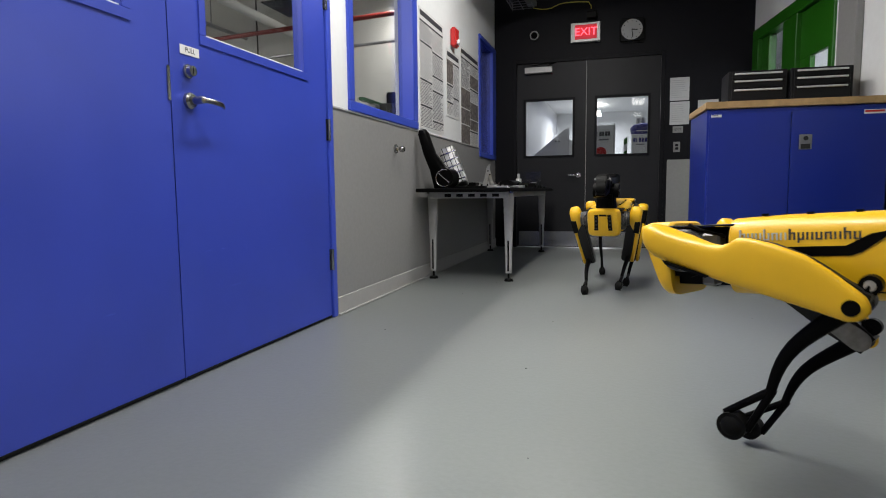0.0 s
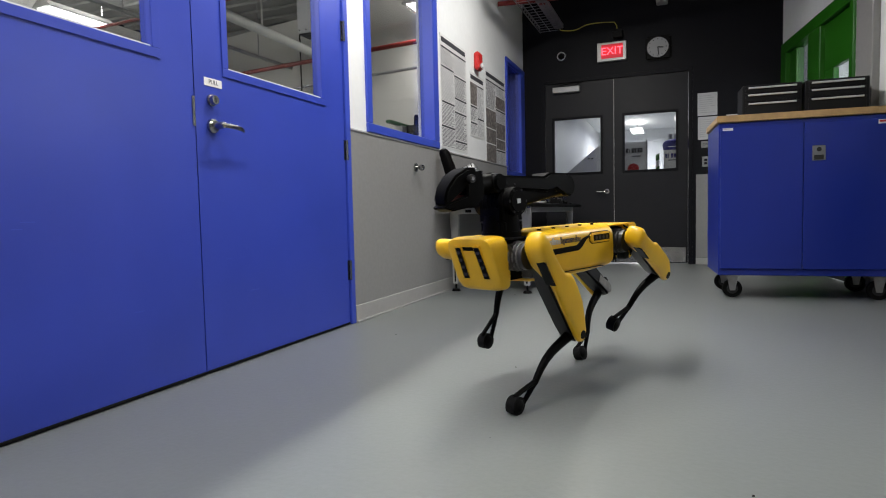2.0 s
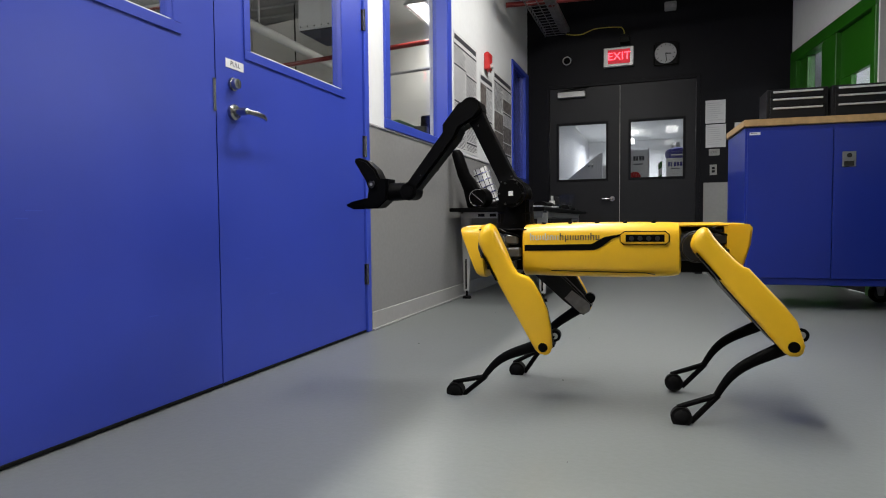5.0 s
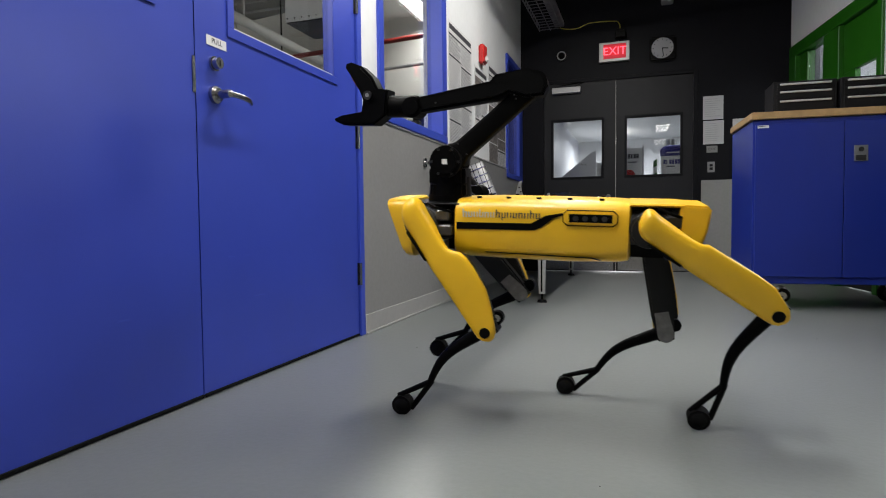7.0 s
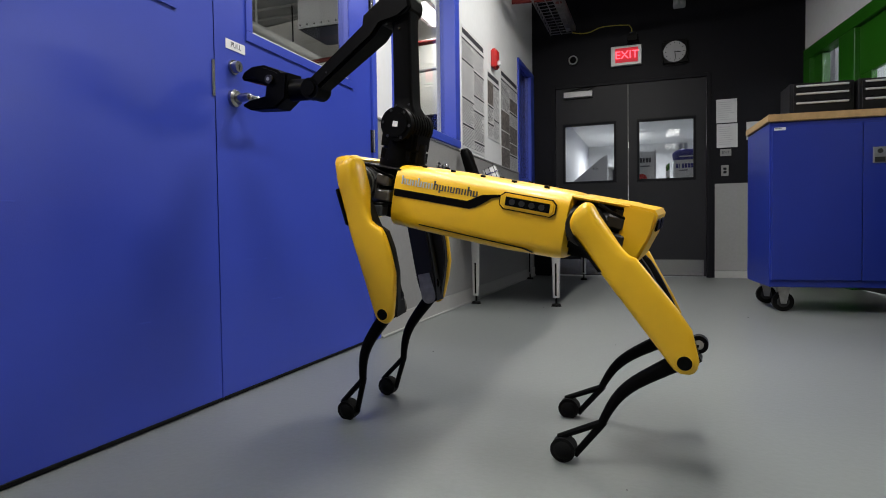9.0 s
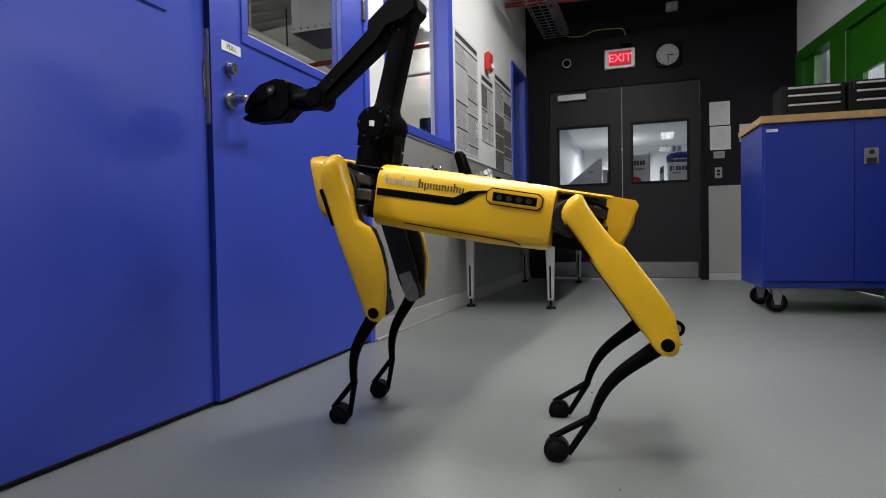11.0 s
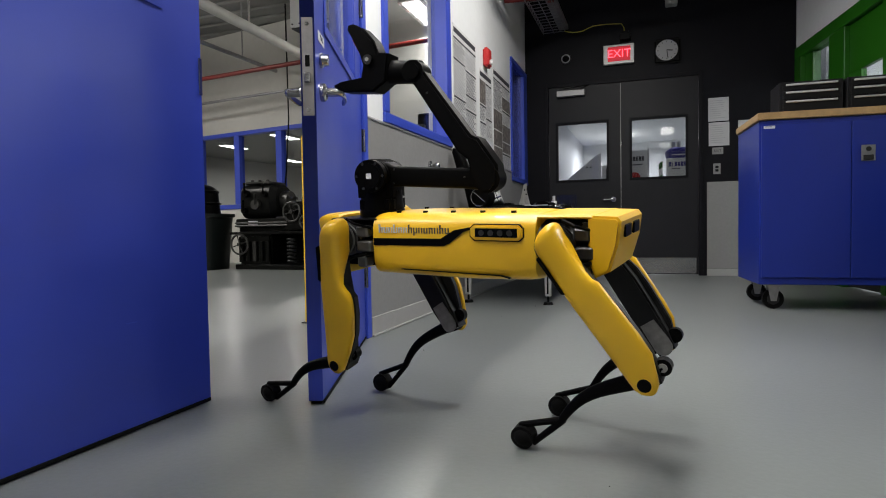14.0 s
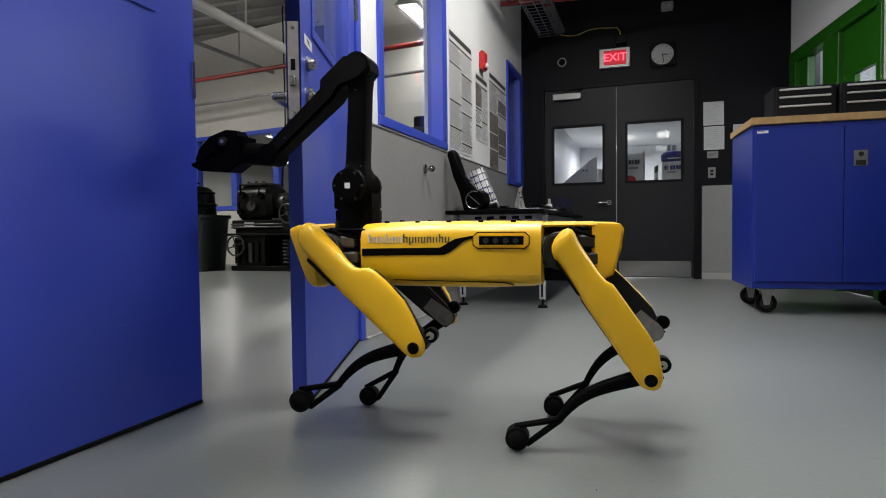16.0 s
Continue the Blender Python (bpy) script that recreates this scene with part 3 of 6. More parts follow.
def back_wall_items():
    y = DY
    s = thing("exit_sign", "lit red exit sign in a grey metal housing", "exit sign")
    bm = B()
    box(bm, 0.868, y - 0.05, 2.285, 1.188, y - 0.001, 2.495, 0.006)
    part("housing", bm, ALUPAINT, s)
    bm = B()
    box(bm, 0.915, y - 0.052, 2.315, 1.150, y - 0.0503, 2.47)
    part("face", bm, EXITBACK, s, "dim red translucent face")
    letters("EXIT", 0.118, Matrix.Translation((1.033, y - 0.0545, 2.392)) @ pose(0, 0, 0, 90, 0, 0), EXITRED, s)
    c = thing("wall_clock", "white faced wall clock in a black square case", "clock")
    bm = B()
    box(bm, 1.386, y - 0.045, 2.245, 1.656, y - 0.001, 2.505, 0.02, 3)
    part("case", bm, BLACK, c)
    bm = B()
    rod(bm, (1.515, y - 0.050, 2.378), (1.515, y - 0.046, 2.378), 0.108, n=40)
    f = part("face", bm, CLOCKFACE, c, "off-white dial")
    bm = B()
    ring(bm, (1.515, y - 0.048, 2.378), (0, 1, 0), 0.110, 0.0035, 40)
    part("bezel", bm, STEEL, c, "chrome bezel ring")
    for ang, ln, w in ((97, 0.058, 0.005), (172, 0.085, 0.0035)):
        a = radians(90 - ang)
        bm = B()
        rod(bm, (1.515, y - 0.053, 2.378), (1.515 + ln * math.cos(a), y - 0.053, 2.378 + ln * math.sin(a)), w, n=6)
        part("clock_hand", bm, BLACK, f)
    for k in range(12):
        a = radians(k * 30)
        bm = B()
        rod(bm, (1.515 + 0.083 * math.cos(a), y - 0.0515, 2.378 + 0.083 * math.sin(a)), (1.515 + 0.097 * math.cos(a), y - 0.0515, 2.378 + 0.097 * math.sin(a)), 0.003, n=6)
        part("hour_mark", bm, BLACK, f)
    p = thing("round_wall_sensor", "round wall camera dome with a dark ring", "sensor")
    bm = B()
    ring(bm, (0.462, y - 0.026, 2.405), (0, 1, 0), 0.044, 0.007, 28)
    part("ring", bm, ALUPAINT, p)
    bm = B()
    rod(bm, (0.462, y - 0.001, 2.405), (0.462, y - 0.024, 2.405), 0.058, n=28)
    ball(bm, (0.462, y - 0.024, 2.405), 0.03, 1, 0.6, 1)
    part("lens", bm, BLACK, p)
    for x0, z0, x1, z1 in ((1.918, 1.606, 2.112, 1.848), (1.922, 1.352, 2.118, 1.594)):
        n = thing("notice_sheet", "white printed notice sheet taped to the wall", "notice", group="wall notices")
        bm = B()
        box(bm, x0, y - 0.003, z0, x1, y - 0.001, z1)
        part("sheet", bm, NOTICE, n)
        for k in range(9):
            bm = B()
            zz = z1 - 0.03 - k * 0.022
            box(bm, x0 + 0.02, y - 0.0042, zz - 0.004, x1 - random.uniform(0.02, 0.08), y - 0.0032, zz + 0.001)
            part("print_bar", bm, INKLIGHT, n)
    n = thing("switch_sign", "small grey sign plate with dark word EXIT", "sign")
    bm = B()
    box(bm, 1.955, y - 0.006, 1.265, 2.06, y - 0.001, 1.335, 0.002)
    part("plate", bm, GREY, n)
    letters("EXIT", 0.034, Matrix.Translation((2.0075, y - 0.0072, 1.30)) @ pose(0, 0, 0, 90, 0, 0), INKDARK, n)
    n = thing("light_switch", "grey wall switch plate", "switch")
    bm = B()
    box(bm, 1.965, y - 0.008, 1.06, 2.035, y - 0.001, 1.17, 0.003)
    part("plate", bm, GREY, n)
    for zz in (1.085, 1.12):
        bm = B()
        box(bm, 1.985, y - 0.014, zz, 2.015, y - 0.0085, zz + 0.025, 0.002)
        part("rocker", bm, DARK, n)
    n = thing("notice_sheet", "white notice sheet partly hidden by the cart", "notice", group="wall notices")
    bm = B()
    box(bm, 2.20, y - 0.003, 1.42, 2.40, y - 0.001, 1.60)
    part("sheet", bm, NOTICE, n)
    # cable tray, cable and red pipe under the ceiling
    t = thing("cable_tray", "wire mesh cable tray hung below the ceiling", "cable tray")
    x0, x1, z = 0.22, 0.46, 2.70
    bm = B()
    for k in range(20):
        yy = y - 0.06 - k * 0.09
        rod(bm, (x0, yy, z), (x1, yy, z), 0.004, n=6)
        rod(bm, (x0, yy, z), (x0, yy, z + 0.06), 0.004, n=6)
        rod(bm, (x1, yy, z), (x1, yy, z + 0.06), 0.004, n=6)
    part("cross_wires", bm, GALV, t)
    for xx, zz in ((x0, z), (x1, z), (x0, z + 0.06), (x1, z + 0.06), ((x0 + x1) / 2, z)):
        bm = B()
        rod(bm, (xx, y - 0.03, zz), (xx, 2.3, zz), 0.005, n=6)
        part("long_wire", bm, GALV, t)
    bm = B()
    box(bm, 0.40, 2.3, z + 0.005, 0.50, y - 0.08, z + 0.055, 0.004)
    part("raceway", bm, GALV, t, "grey metal wire raceway")
    bm = B()
    pts = [(0.46 + 0.05 * k, y - 0.08 - 0.02 * math.sin(k * 0.5), 2.69 - 0.03 * math.sin(k * 0.55) * (k < 6) + 0.028 * math.sin(max(0, k - 4) * 0.35)) for k in range(13)] + [(1.085, y - 0.06, 2.665), (1.09, y - 0.05, 2.62)]
    tube(bm, pts, 0.005, 6)
    solid("yellow_cable", bm, WIRE, "yellow data cable hanging from the tray", "cable")
    bm = B()
    box(bm, 1.04, y - 0.08, 2.53, 1.15, y - 0.001, 2.60, 0.006)
    box(bm, 1.06, y - 0.06, 2.60, 1.13, y - 0.001, 2.63, 0.004)
    solid("junction_box", bm, BLACK, "black junction box above the exit sign", "junction box")
    bm = B()
    rod(bm, (0.012, 3.05, 2.74), (2.6, 3.55, 2.80), 0.024, n=14)
    for k in (0.45, 1.6):
        rod(bm, (k, 3.05 + 0.193 * k, 2.70), (k, 3.05 + 0.193 * k, 2.83), 0.032, n=14)
    solid("sprinkler_pipe", bm, ORANGE, "red sprinkler pipe crossing under the ceiling", "pipe")
    s = thing("emergency_light", "small pale emergency lamp under the ceiling", "lamp")
    bm = B()
    box(bm, 1.50, y - 0.12, 2.83, 1.62, y - 0.001, 2.90, 0.01)
    ball(bm, (1.53, y - 0.13, 2.85), 0.03)
    ball(bm, (1.59, y - 0.13, 2.85), 0.03)
    part("housing", bm, LGREY, s)


EXITBACK = glow("exit_face", (0.62, 0.010, 0.03), 0.42)
CLOCKFACE = mat("clock_dial", (0.34, 0.34, 0.345), 0.5, vary=0.02)
back_wall_items()


def left_wall_items():
    a = thing("fire_alarm", "red fire alarm horn with a white strobe", "fire alarm")
    bm = B()
    box(bm, 0.001, 2.27, 1.92, 0.05, 2.39, 2.08, 0.012, 2)
    part("housing", bm, RED, a)
    bm = B()
    box(bm, 0.05, 2.30, 1.935, 0.075, 2.355, 1.985, 0.01, 2)
    part("strobe", bm, PAPER, a, "clear white strobe lens")
    k = thing("wall_hook", "small steel knob stop on the wall panel", "door stop")
    bm = B()
    rod(bm, (0.0065, 0.912, 0.948), (0.016, 0.912, 0.948), 0.03, n=20)
    rod(bm, (0.016, 0.912, 0.948), (0.05, 0.912, 0.948), 0.012)
    ball(bm, (0.055, 0.912, 0.945), 0.022)
    part("knob", bm, STEEL, k)
    o = thing("wall_outlet", "pale wall outlet plate under the table", "outlet")
    bm = B()
    box(bm, 0.0065, 1.72, 0.36, 0.012, 1.79, 0.47, 0.002)
    part("plate", bm, LGREY, o)
    rnd = random.Random(4)
    for n, (y0, y1, z0, z1) in enumerate(((1.44, 2.05, 1.14, 2.03), (2.14, 2.55, 1.31, 1.88), (2.60, 3.29, 1.066, 2.0))):
        p = thing("wall_poster", ("large printed notice poster with columns of text", "smaller printed notice poster", "dark photo and text poster")[n], "poster", group="wall posters")
        bm = B()
        box(bm, 0.001, y0, z0, 0.004, y1, z1)
        part("sheet", bm, POSTER, p)
        bm = B()
        box(bm, 0.0043, y0 + 0.02, z1 - 0.06, 0.0055, y1 - 0.03, z1 - 0.022)
        part("title_bar", bm, INKDARK, p)
        cols = 2
        cw = (y1 - y0 - 0.02) / cols
        for c in range(cols):
            z = z1 - 0.09
            while z > z0 + 0.05:
                h = rnd.uniform(0.09, 0.30)
                h = min(h, z - z0 - 0.015)
                cy0, cy1 = y0 + 0.012 + c * cw, y0 + 0.012 + (c + 1) * cw - 0.012
                kind = rnd.random()
                bm = B()
                if kind < (0.07, 0.12, 0.40)[n]:
                    box(bm, 0.0043, cy0, z - h, 0.0052, cy1, z)
                    part("picture_block", bm, PHOTO, p)
                else:
                    box(bm, 0.0043, cy0, z - 0.014, 0.0054, cy1, z)
                    part("heading_bar", bm, INKDARK, p)
                    bm = B()
                    zz = z - 0.022
                    while zz > z - h:
                        box(bm, 0.0043, cy0, zz - 0.0038, 0.0052, cy1 - rnd.choice((0, 0.01, 0.02, 0.07)), zz)
                        zz -= 0.0105
                    part("text_block", bm, rnd.choice((INK, INKLIGHT)), p)
                z -= h + 0.012


left_wall_items()


CHEST = mat("dark_grey_chest_enamel", (0.012, 0.012, 0.014), 0.4, spec=0.2, vary=0.04, scale=10, bump=0.06, stain=0.06)
PULLS = mat("satin_anodised_pull", (0.62, 0.63, 0.66), 0.5, metal=0.35, vary=0.05)


def caster(parent, x, y, swivel):
    bm = B()
    rod(bm, (x, y - 0.018, 0.062), (x, y + 0.018, 0.062), 0.062, n=24)
    w = part("caster_wheel", bm, RUBBER, parent, "black rubber caster wheel")
    bm = B()
    rod(bm, (x, y - 0.020, 0.062), (x, y + 0.020, 0.062), 0.036, n=20)
    part("hub", bm, GUN, w)
    bm = B()
    box(bm, x - 0.045, y - 0.04, 0.148, x + 0.045, y + 0.04, 0.158, 0.002)
    for s in (-1, 1):
        prism(bm, [(x - 0.035, 0.148), (x + 0.035, 0.148), (x + 0.016, 0.05), (x - 0.016, 0.05)], y + s * 0.026, y + s * 0.030)
    part("caster_fork", bm, ALU, parent, "zinc caster fork")


def cart():
    """The blue workshop cabinet on casters with a wooden top."""
    W, Dp = 1.055, 0.60
    c = thing("tool_cart", "blue steel cabinet cart on black casters with wooden top", "cabinet", m=pose(1.985, 1.471, 0, 0, 0, 3.95))
    bm = B()
    box(bm, 0, 0.0, 0.16, W, Dp, 1.178, 0.004)
    part("body", bm, CARTBLUE, c)
    for n, (a, b) in enumerate(((0.012, 0.497), (0.501, W - 0.012))):
        bm = B()
        box(bm, a, -0.016, 0.205, b, -0.001, 1.15, 0.003)
        d = part("door", bm, CARTBLUE, c)
        if n == 1:
            bm = B()
            box(bm, a + 0.045, -0.022, 0.905, a + 0.12, -0.0165, 1.00, 0.003)
            l = part("lock_plate", bm, GALV, d, "grey recessed lock handle plate")
    bm = B()
    rod(bm, (0.583, -0.0225, 0.975), (0.583, -0.028, 0.975), 0.014, n=18)
    box(bm, 0.556, -0.0245, 0.91, 0.610, -0.0225, 0.94, 0.001)
    part("key_cylinder", bm, GUN, c, "dark key cylinder and pull recess")
    for x0, x1, z0, z1, mm in ((0.022, 0.085, 1.125, 1.142, PAPER), (0.905, 1.035, 1.116, 1.142, PAPER)):
        bm = B()
        box(bm, x0, -0.0185, z0, x1, -0.0165, z1)
        lab = part("label_plate", bm, mm, c, "white label plate")
        bm = B()
        box(bm, x0 + 0.005, -0.0195, z0 + 0.010, x1 - 0.02, -0.0187, z1 - 0.004)
        part("print_bar", bm, RED if x0 > 0.5 else INKDARK, lab)
    bm = B()
    box(bm, -0.012, -0.02, 1.18, W + 0.012, Dp + 0.012, 1.225, 0.004, 2)
    part("worktop", bm, WOOD, c, "butcher block maple worktop")
    for x in (0.10, W - 0.10):
        for y in (0.09, Dp - 0.09):
            caster(c, x, y, x)
    for n, (a, b) in enumerate(((2.155, 2.525), (2.54, 2.915))):
        t = thing("drawer_box", "dark grey metal tool chest with three silver pulls", "tool chest", group="tool chests on the cart",
                  m=pose(a, 1.80, 1.2257, 0, 0, 3.0))
        w = b - a
        bm = B()
        box(bm, 0, 0.0, 0, w, 0.24, 0.245, 0.004)
        part("case", bm, CHEST, t)
        for z0, z1 in ((0.015, 0.125), (0.13, 0.185), (0.19, 0.235)):
            bm = B()
            box(bm, 0.02, -0.008, z0, w - 0.02, -0.0005, z1, 0.002)
            d = part("drawer", bm, CHEST, t)
            bm = B()
            box(bm, 0.035, -0.022, z1 - 0.018, w - 0.035, -0.0085, z1 - 0.006, 0.003)
            part("drawer_pull", bm, PULLS, d, "silver full-width drawer pull")


cart()


def rolling_bin():
    x, y = 3.00, 0.72
    b = thing("rolling_bin", "tall black plastic waste bin on a caster dolly", "bin", m=pose(x, y, 0, 0, 0, 8))
    bm = B()
    loft(bm, [oval(0, 0, z, (1, 0, 0), (0, 1, 0), w, w, 4, 24) for z, w in ((0.10, 0.135), (0.84, 0.160), (0.842, 0.174), (0.94, 0.174), (0.95, 0.168))])
    part("tub", bm, BLACK, b)
    bm = B()
    box(bm, -0.13, -0.13, 0.085, 0.13, 0.13, 0.0995, 0.006)
    part("dolly", bm, BLACK, b)
    for cx in (-0.09, 0.09):
        for cy in (-0.09, 0.09):
            bm = B()
            rod(bm, (cx, cy - 0.014, 0.042), (cx, cy + 0.014, 0.042), 0.042, n=18)
            wheel = part("caster_wheel", bm, RUBBER, b)
            bm = B()
            box(bm, cx - 0.02, cy - 0.02, 0.0845, cx + 0.02, cy + 0.02, 0.072, 0.002)
            part("caster_plate", bm, GALV, wheel)


rolling_bin()


def table():
    """The long black-topped bench against the wall, with what lies on it."""
    Z = 0.685
    t = thing("work_table", "black topped bench table with silver adjustable legs", "table")
    bm = B()
    box(bm, 0.03, 1.24, Z - 0.028, 0.72, 3.78, Z, 0.004)
    part("tabletop", bm, BLACK, t, "thin black tabletop")
    for x0, x1, y in ((0.08, 0.68, 1.42), (0.05, 0.66, 3.6)):
        bm = B()
        box(bm, x0, y - 0.02, Z - 0.075, x1, y + 0.02, Z - 0.0285, 0.003)
        rail = part("end_rail", bm, ALUPAINT, t)
        for k in range(5):
            bm = B()
            box(bm, 0.2 + k * 0.09, y - 0.022, Z - 0.064, 0.25 + k * 0.09, y - 0.0203, Z - 0.042)
            part("rail_slot", bm, BLACK, rail, "dark slot in the rail")
    for x0 in (0.62, 0.06):
        bm = B()
        box(bm, x0, 1.45, Z - 0.07, x0 + 0.03, 3.58, Z - 0.0285, 0.003)
        part("side_rail", bm, ALUPAINT, t)
    for x, y in ((0.085, 1.475), (0.67, 1.455), (0.055, 3.62), (0.62, 3.62)):
        bm = B()
        loft(bm, [oval(x, y, z, (1, 0, 0), (0, 1, 0), hw, 0.018, 5, 16) for z, hw in ((0.06, 0.022), (0.3, 0.028), (Z - 0.03, 0.040))])
        leg = part("leg", bm, ALUPAINT, t)
        bm = B()
        box(bm, x - 0.006, y - 0.0195, 0.075, x + 0.006, y - 0.0178, 0.30)
        part("slot", bm, BLACK, leg)
        bm = B()
        box(bm, x - 0.035, y - 0.03, Z - 0.040, x + 0.035, y - 0.0185, Z - 0.0285, 0.001)
        part("bracket", bm, STEEL, leg)
        bm = B()
        rod(bm, (x, y, 0.01), (x, y, 0.07), 0.008)
        rod(bm, (x, y, 0), (x, y, 0.018), 0.036, 0.028, n=20)
        part("foot", bm, BLACK, leg, "black levelling foot")
    # folded black robot chassis leaning on the wall, with disc wheel
    r = thing("leaning_frame", "black tracked frame with disc wheel leaning on the wall", "machine part")
    bm = B()
    loft(bm, [oval(*p, (1, 0, 0), (0, 0.9, 0.3), w, w * 1.1, 4, 16) for p, w in (((0.055, 1.33, Z + 0.425), 0.022), ((0.062, 1.335, Z + 0.40), 0.036), ((0.10, 1.37, Z + 0.25), 0.042), ((0.15, 1.41, Z + 0.15), 0.058), ((0.17, 1.46, Z + 0.02), 0.062))])
    rod(bm, (0.20, 1.40, Z + 0.10), (0.24, 1.62, Z + 0.06), 0.03)
    box(bm, 0.16, 1.42, Z, 0.50, 1.66, Z + 0.016, 0.004)
    part("arm", bm, BLACK, r)
    bm = B()
    rod(bm, (0.21, 1.36, Z + 0.075), (0.23, 1.46, Z + 0.075), 0.072, n=28)
    wh = part("disc_wheel", bm, BLACK, r, "black disc wheel")
    bm = B()
    ring(bm, (0.21, 1.358, Z + 0.075), (0, 1, 0), 0.062, 0.004, 28)
    rod(bm, (0.17, 1.352, Z + 0.11), (0.25, 1.352, Z + 0.04), 0.004, n=6)
    part("rim", bm, STEEL, wh)
    h = thing("aluminium_housing", "ribbed aluminium housing leaning on black frame", "machine part")
    bm = B()
    box(bm, -0.05, -0.07, 0, 0.05, 0.07, 0.27, 0.008)
    part("block", bm, ALU, h)
    for k in range(5):
        bm = B()
        box(bm, -0.056, -0.074, 0.02 + k * 0.05, 0.056, -0.0702, 0.03 + k * 0.05, 0.001)
        part("rib", bm, STEEL, h)
    for k in (-1, 0, 1):
        bm = B()
        box(bm, 0.03 * k - 0.002, -0.0735, 0.0, 0.03 * k + 0.002, -0.0705, 0.27)
        part("seam", bm, BLACK, h)
    h.matrix_basis = pose(0.27, 1.60, Z + 0.022, -12, -21, 8) @ Matrix.Diagonal((1.15, 1.15, 1.12, 1))
    rnd = random.Random(8)
    bits = thing("metal_parts", "scattered machined metal parts on the bench", "machine part", kind="stuff")
    bm = B()
    for k in range(46):
        x, y = rnd.uniform(0.12, 0.66), rnd.uniform(1.7, 3.6)
        s = rnd.uniform(0.012, 0.04)
        if rnd.random() < 0.5:
            box(bm, x - s, y - s * 1.5, Z, x + s, y + s * 1.5, Z + s * rnd.uniform(0.6, 1.6), 0.003)
        else:
            rod(bm, (x, y, Z), (x, y, Z + s * 1.5), s * 0.7)
    part("pieces", bm, ALU, bits)
    bm = B()
    for k in range(26):
        x, y = rnd.uniform(0.12, 0.66), rnd.uniform(1.8, 3.6)
        s = rnd.uniform(0.015, 0.045)
        box(bm, x - s, y - s * 1.5, Z, x + s, y + s * 1.5, Z + s * rnd.uniform(0.5, 1.2), 0.004)
    part("dark_pieces", bm, BLACK, bits)
    for x, y, h, lean in ((0.44, 1.62, 0.19, 14), (0.47, 1.78, 0.15, -10), (0.40, 1.98, 0.12, 6)):
        k = thing("bracket_part", "machined aluminium bracket standing on the bench", "machine part", group="brackets", m=pose(x, y, Z + 0.0005, 0, lean, 20))
        bm = B()
        box(bm, -0.035, -0.02, 0, 0.035, 0.02, 0.012, 0.002)
        part("foot", bm, ALU, k)
        bm = B()
        prism(bm, [(-0.006, 0.0125), (0.022, 0.0125), (0.012, h), (-0.008, h - 0.02)], -0.016, 0.016, 0.003)
        web = part("web", bm, ALU, k)
        bm = B()
        rod(bm, (0.004, -0.0175, h * 0.7), (0.004, 0.0175, h * 0.7), 0.006, n=12)
        part("pin", bm, BLACK, web)
    p = thing("flat_plate", "flat aluminium plate lying on the bench", "machine part")
    bm = B()
    box(bm, 0.36, 1.50, Z, 0.66, 1.95, Z + 0.014, 0.003)
    part("plate", bm, ALU, p)
    p = thing("black_instrument", "black instrument with round wheels on the bench", "machine part")
    bm = B()
    loft(bm, [oval(0.50, 2.25 + k, Z + 0.035, (1, 0, 0), (0, 0, 1), hw, 0.034, 2.5, 14) for k, hw in ((0, 0.06), (0.12, 0.10), (0.30, 0.08))])
    part("case", bm, BLACK, p)
    p = thing("spray_bottle", "small clear bottle with white cap", "bottle")
    bm = B()
    rod(bm, (0.52, 2.75, Z), (0.52, 2.75, Z + 0.09), 0.026, n=18)
    part("body", bm, PAPER, p)
    bm = B()
    rod(bm, (0.52, 2.75, Z + 0.09), (0.52, 2.75, Z + 0.135), 0.013)
    part("cap", bm, LGREY, p)
    p = thing("acrylic_sheet", "clear acrylic sheet standing on the bench", "plastic sheet")
    bm = B()
    box(bm, 0.50, 3.10, Z, 0.68, 3.106, Z + 0.16)
    part("sheet", bm, GLASS, p)
    p = thing("metal_bowl", "shiny round metal part on the bench end", "machine part")
    bm = B()
    rod(bm, (0.62, 2.35, Z), (0.62, 2.35, Z + 0.04), 0.045, 0.055, n=24)
    rod(bm, (0.54, 2.4, Z), (0.54, 2.4, Z + 0.028), 0.03, n=20)
    part("cup", bm, STEEL, p)


table()


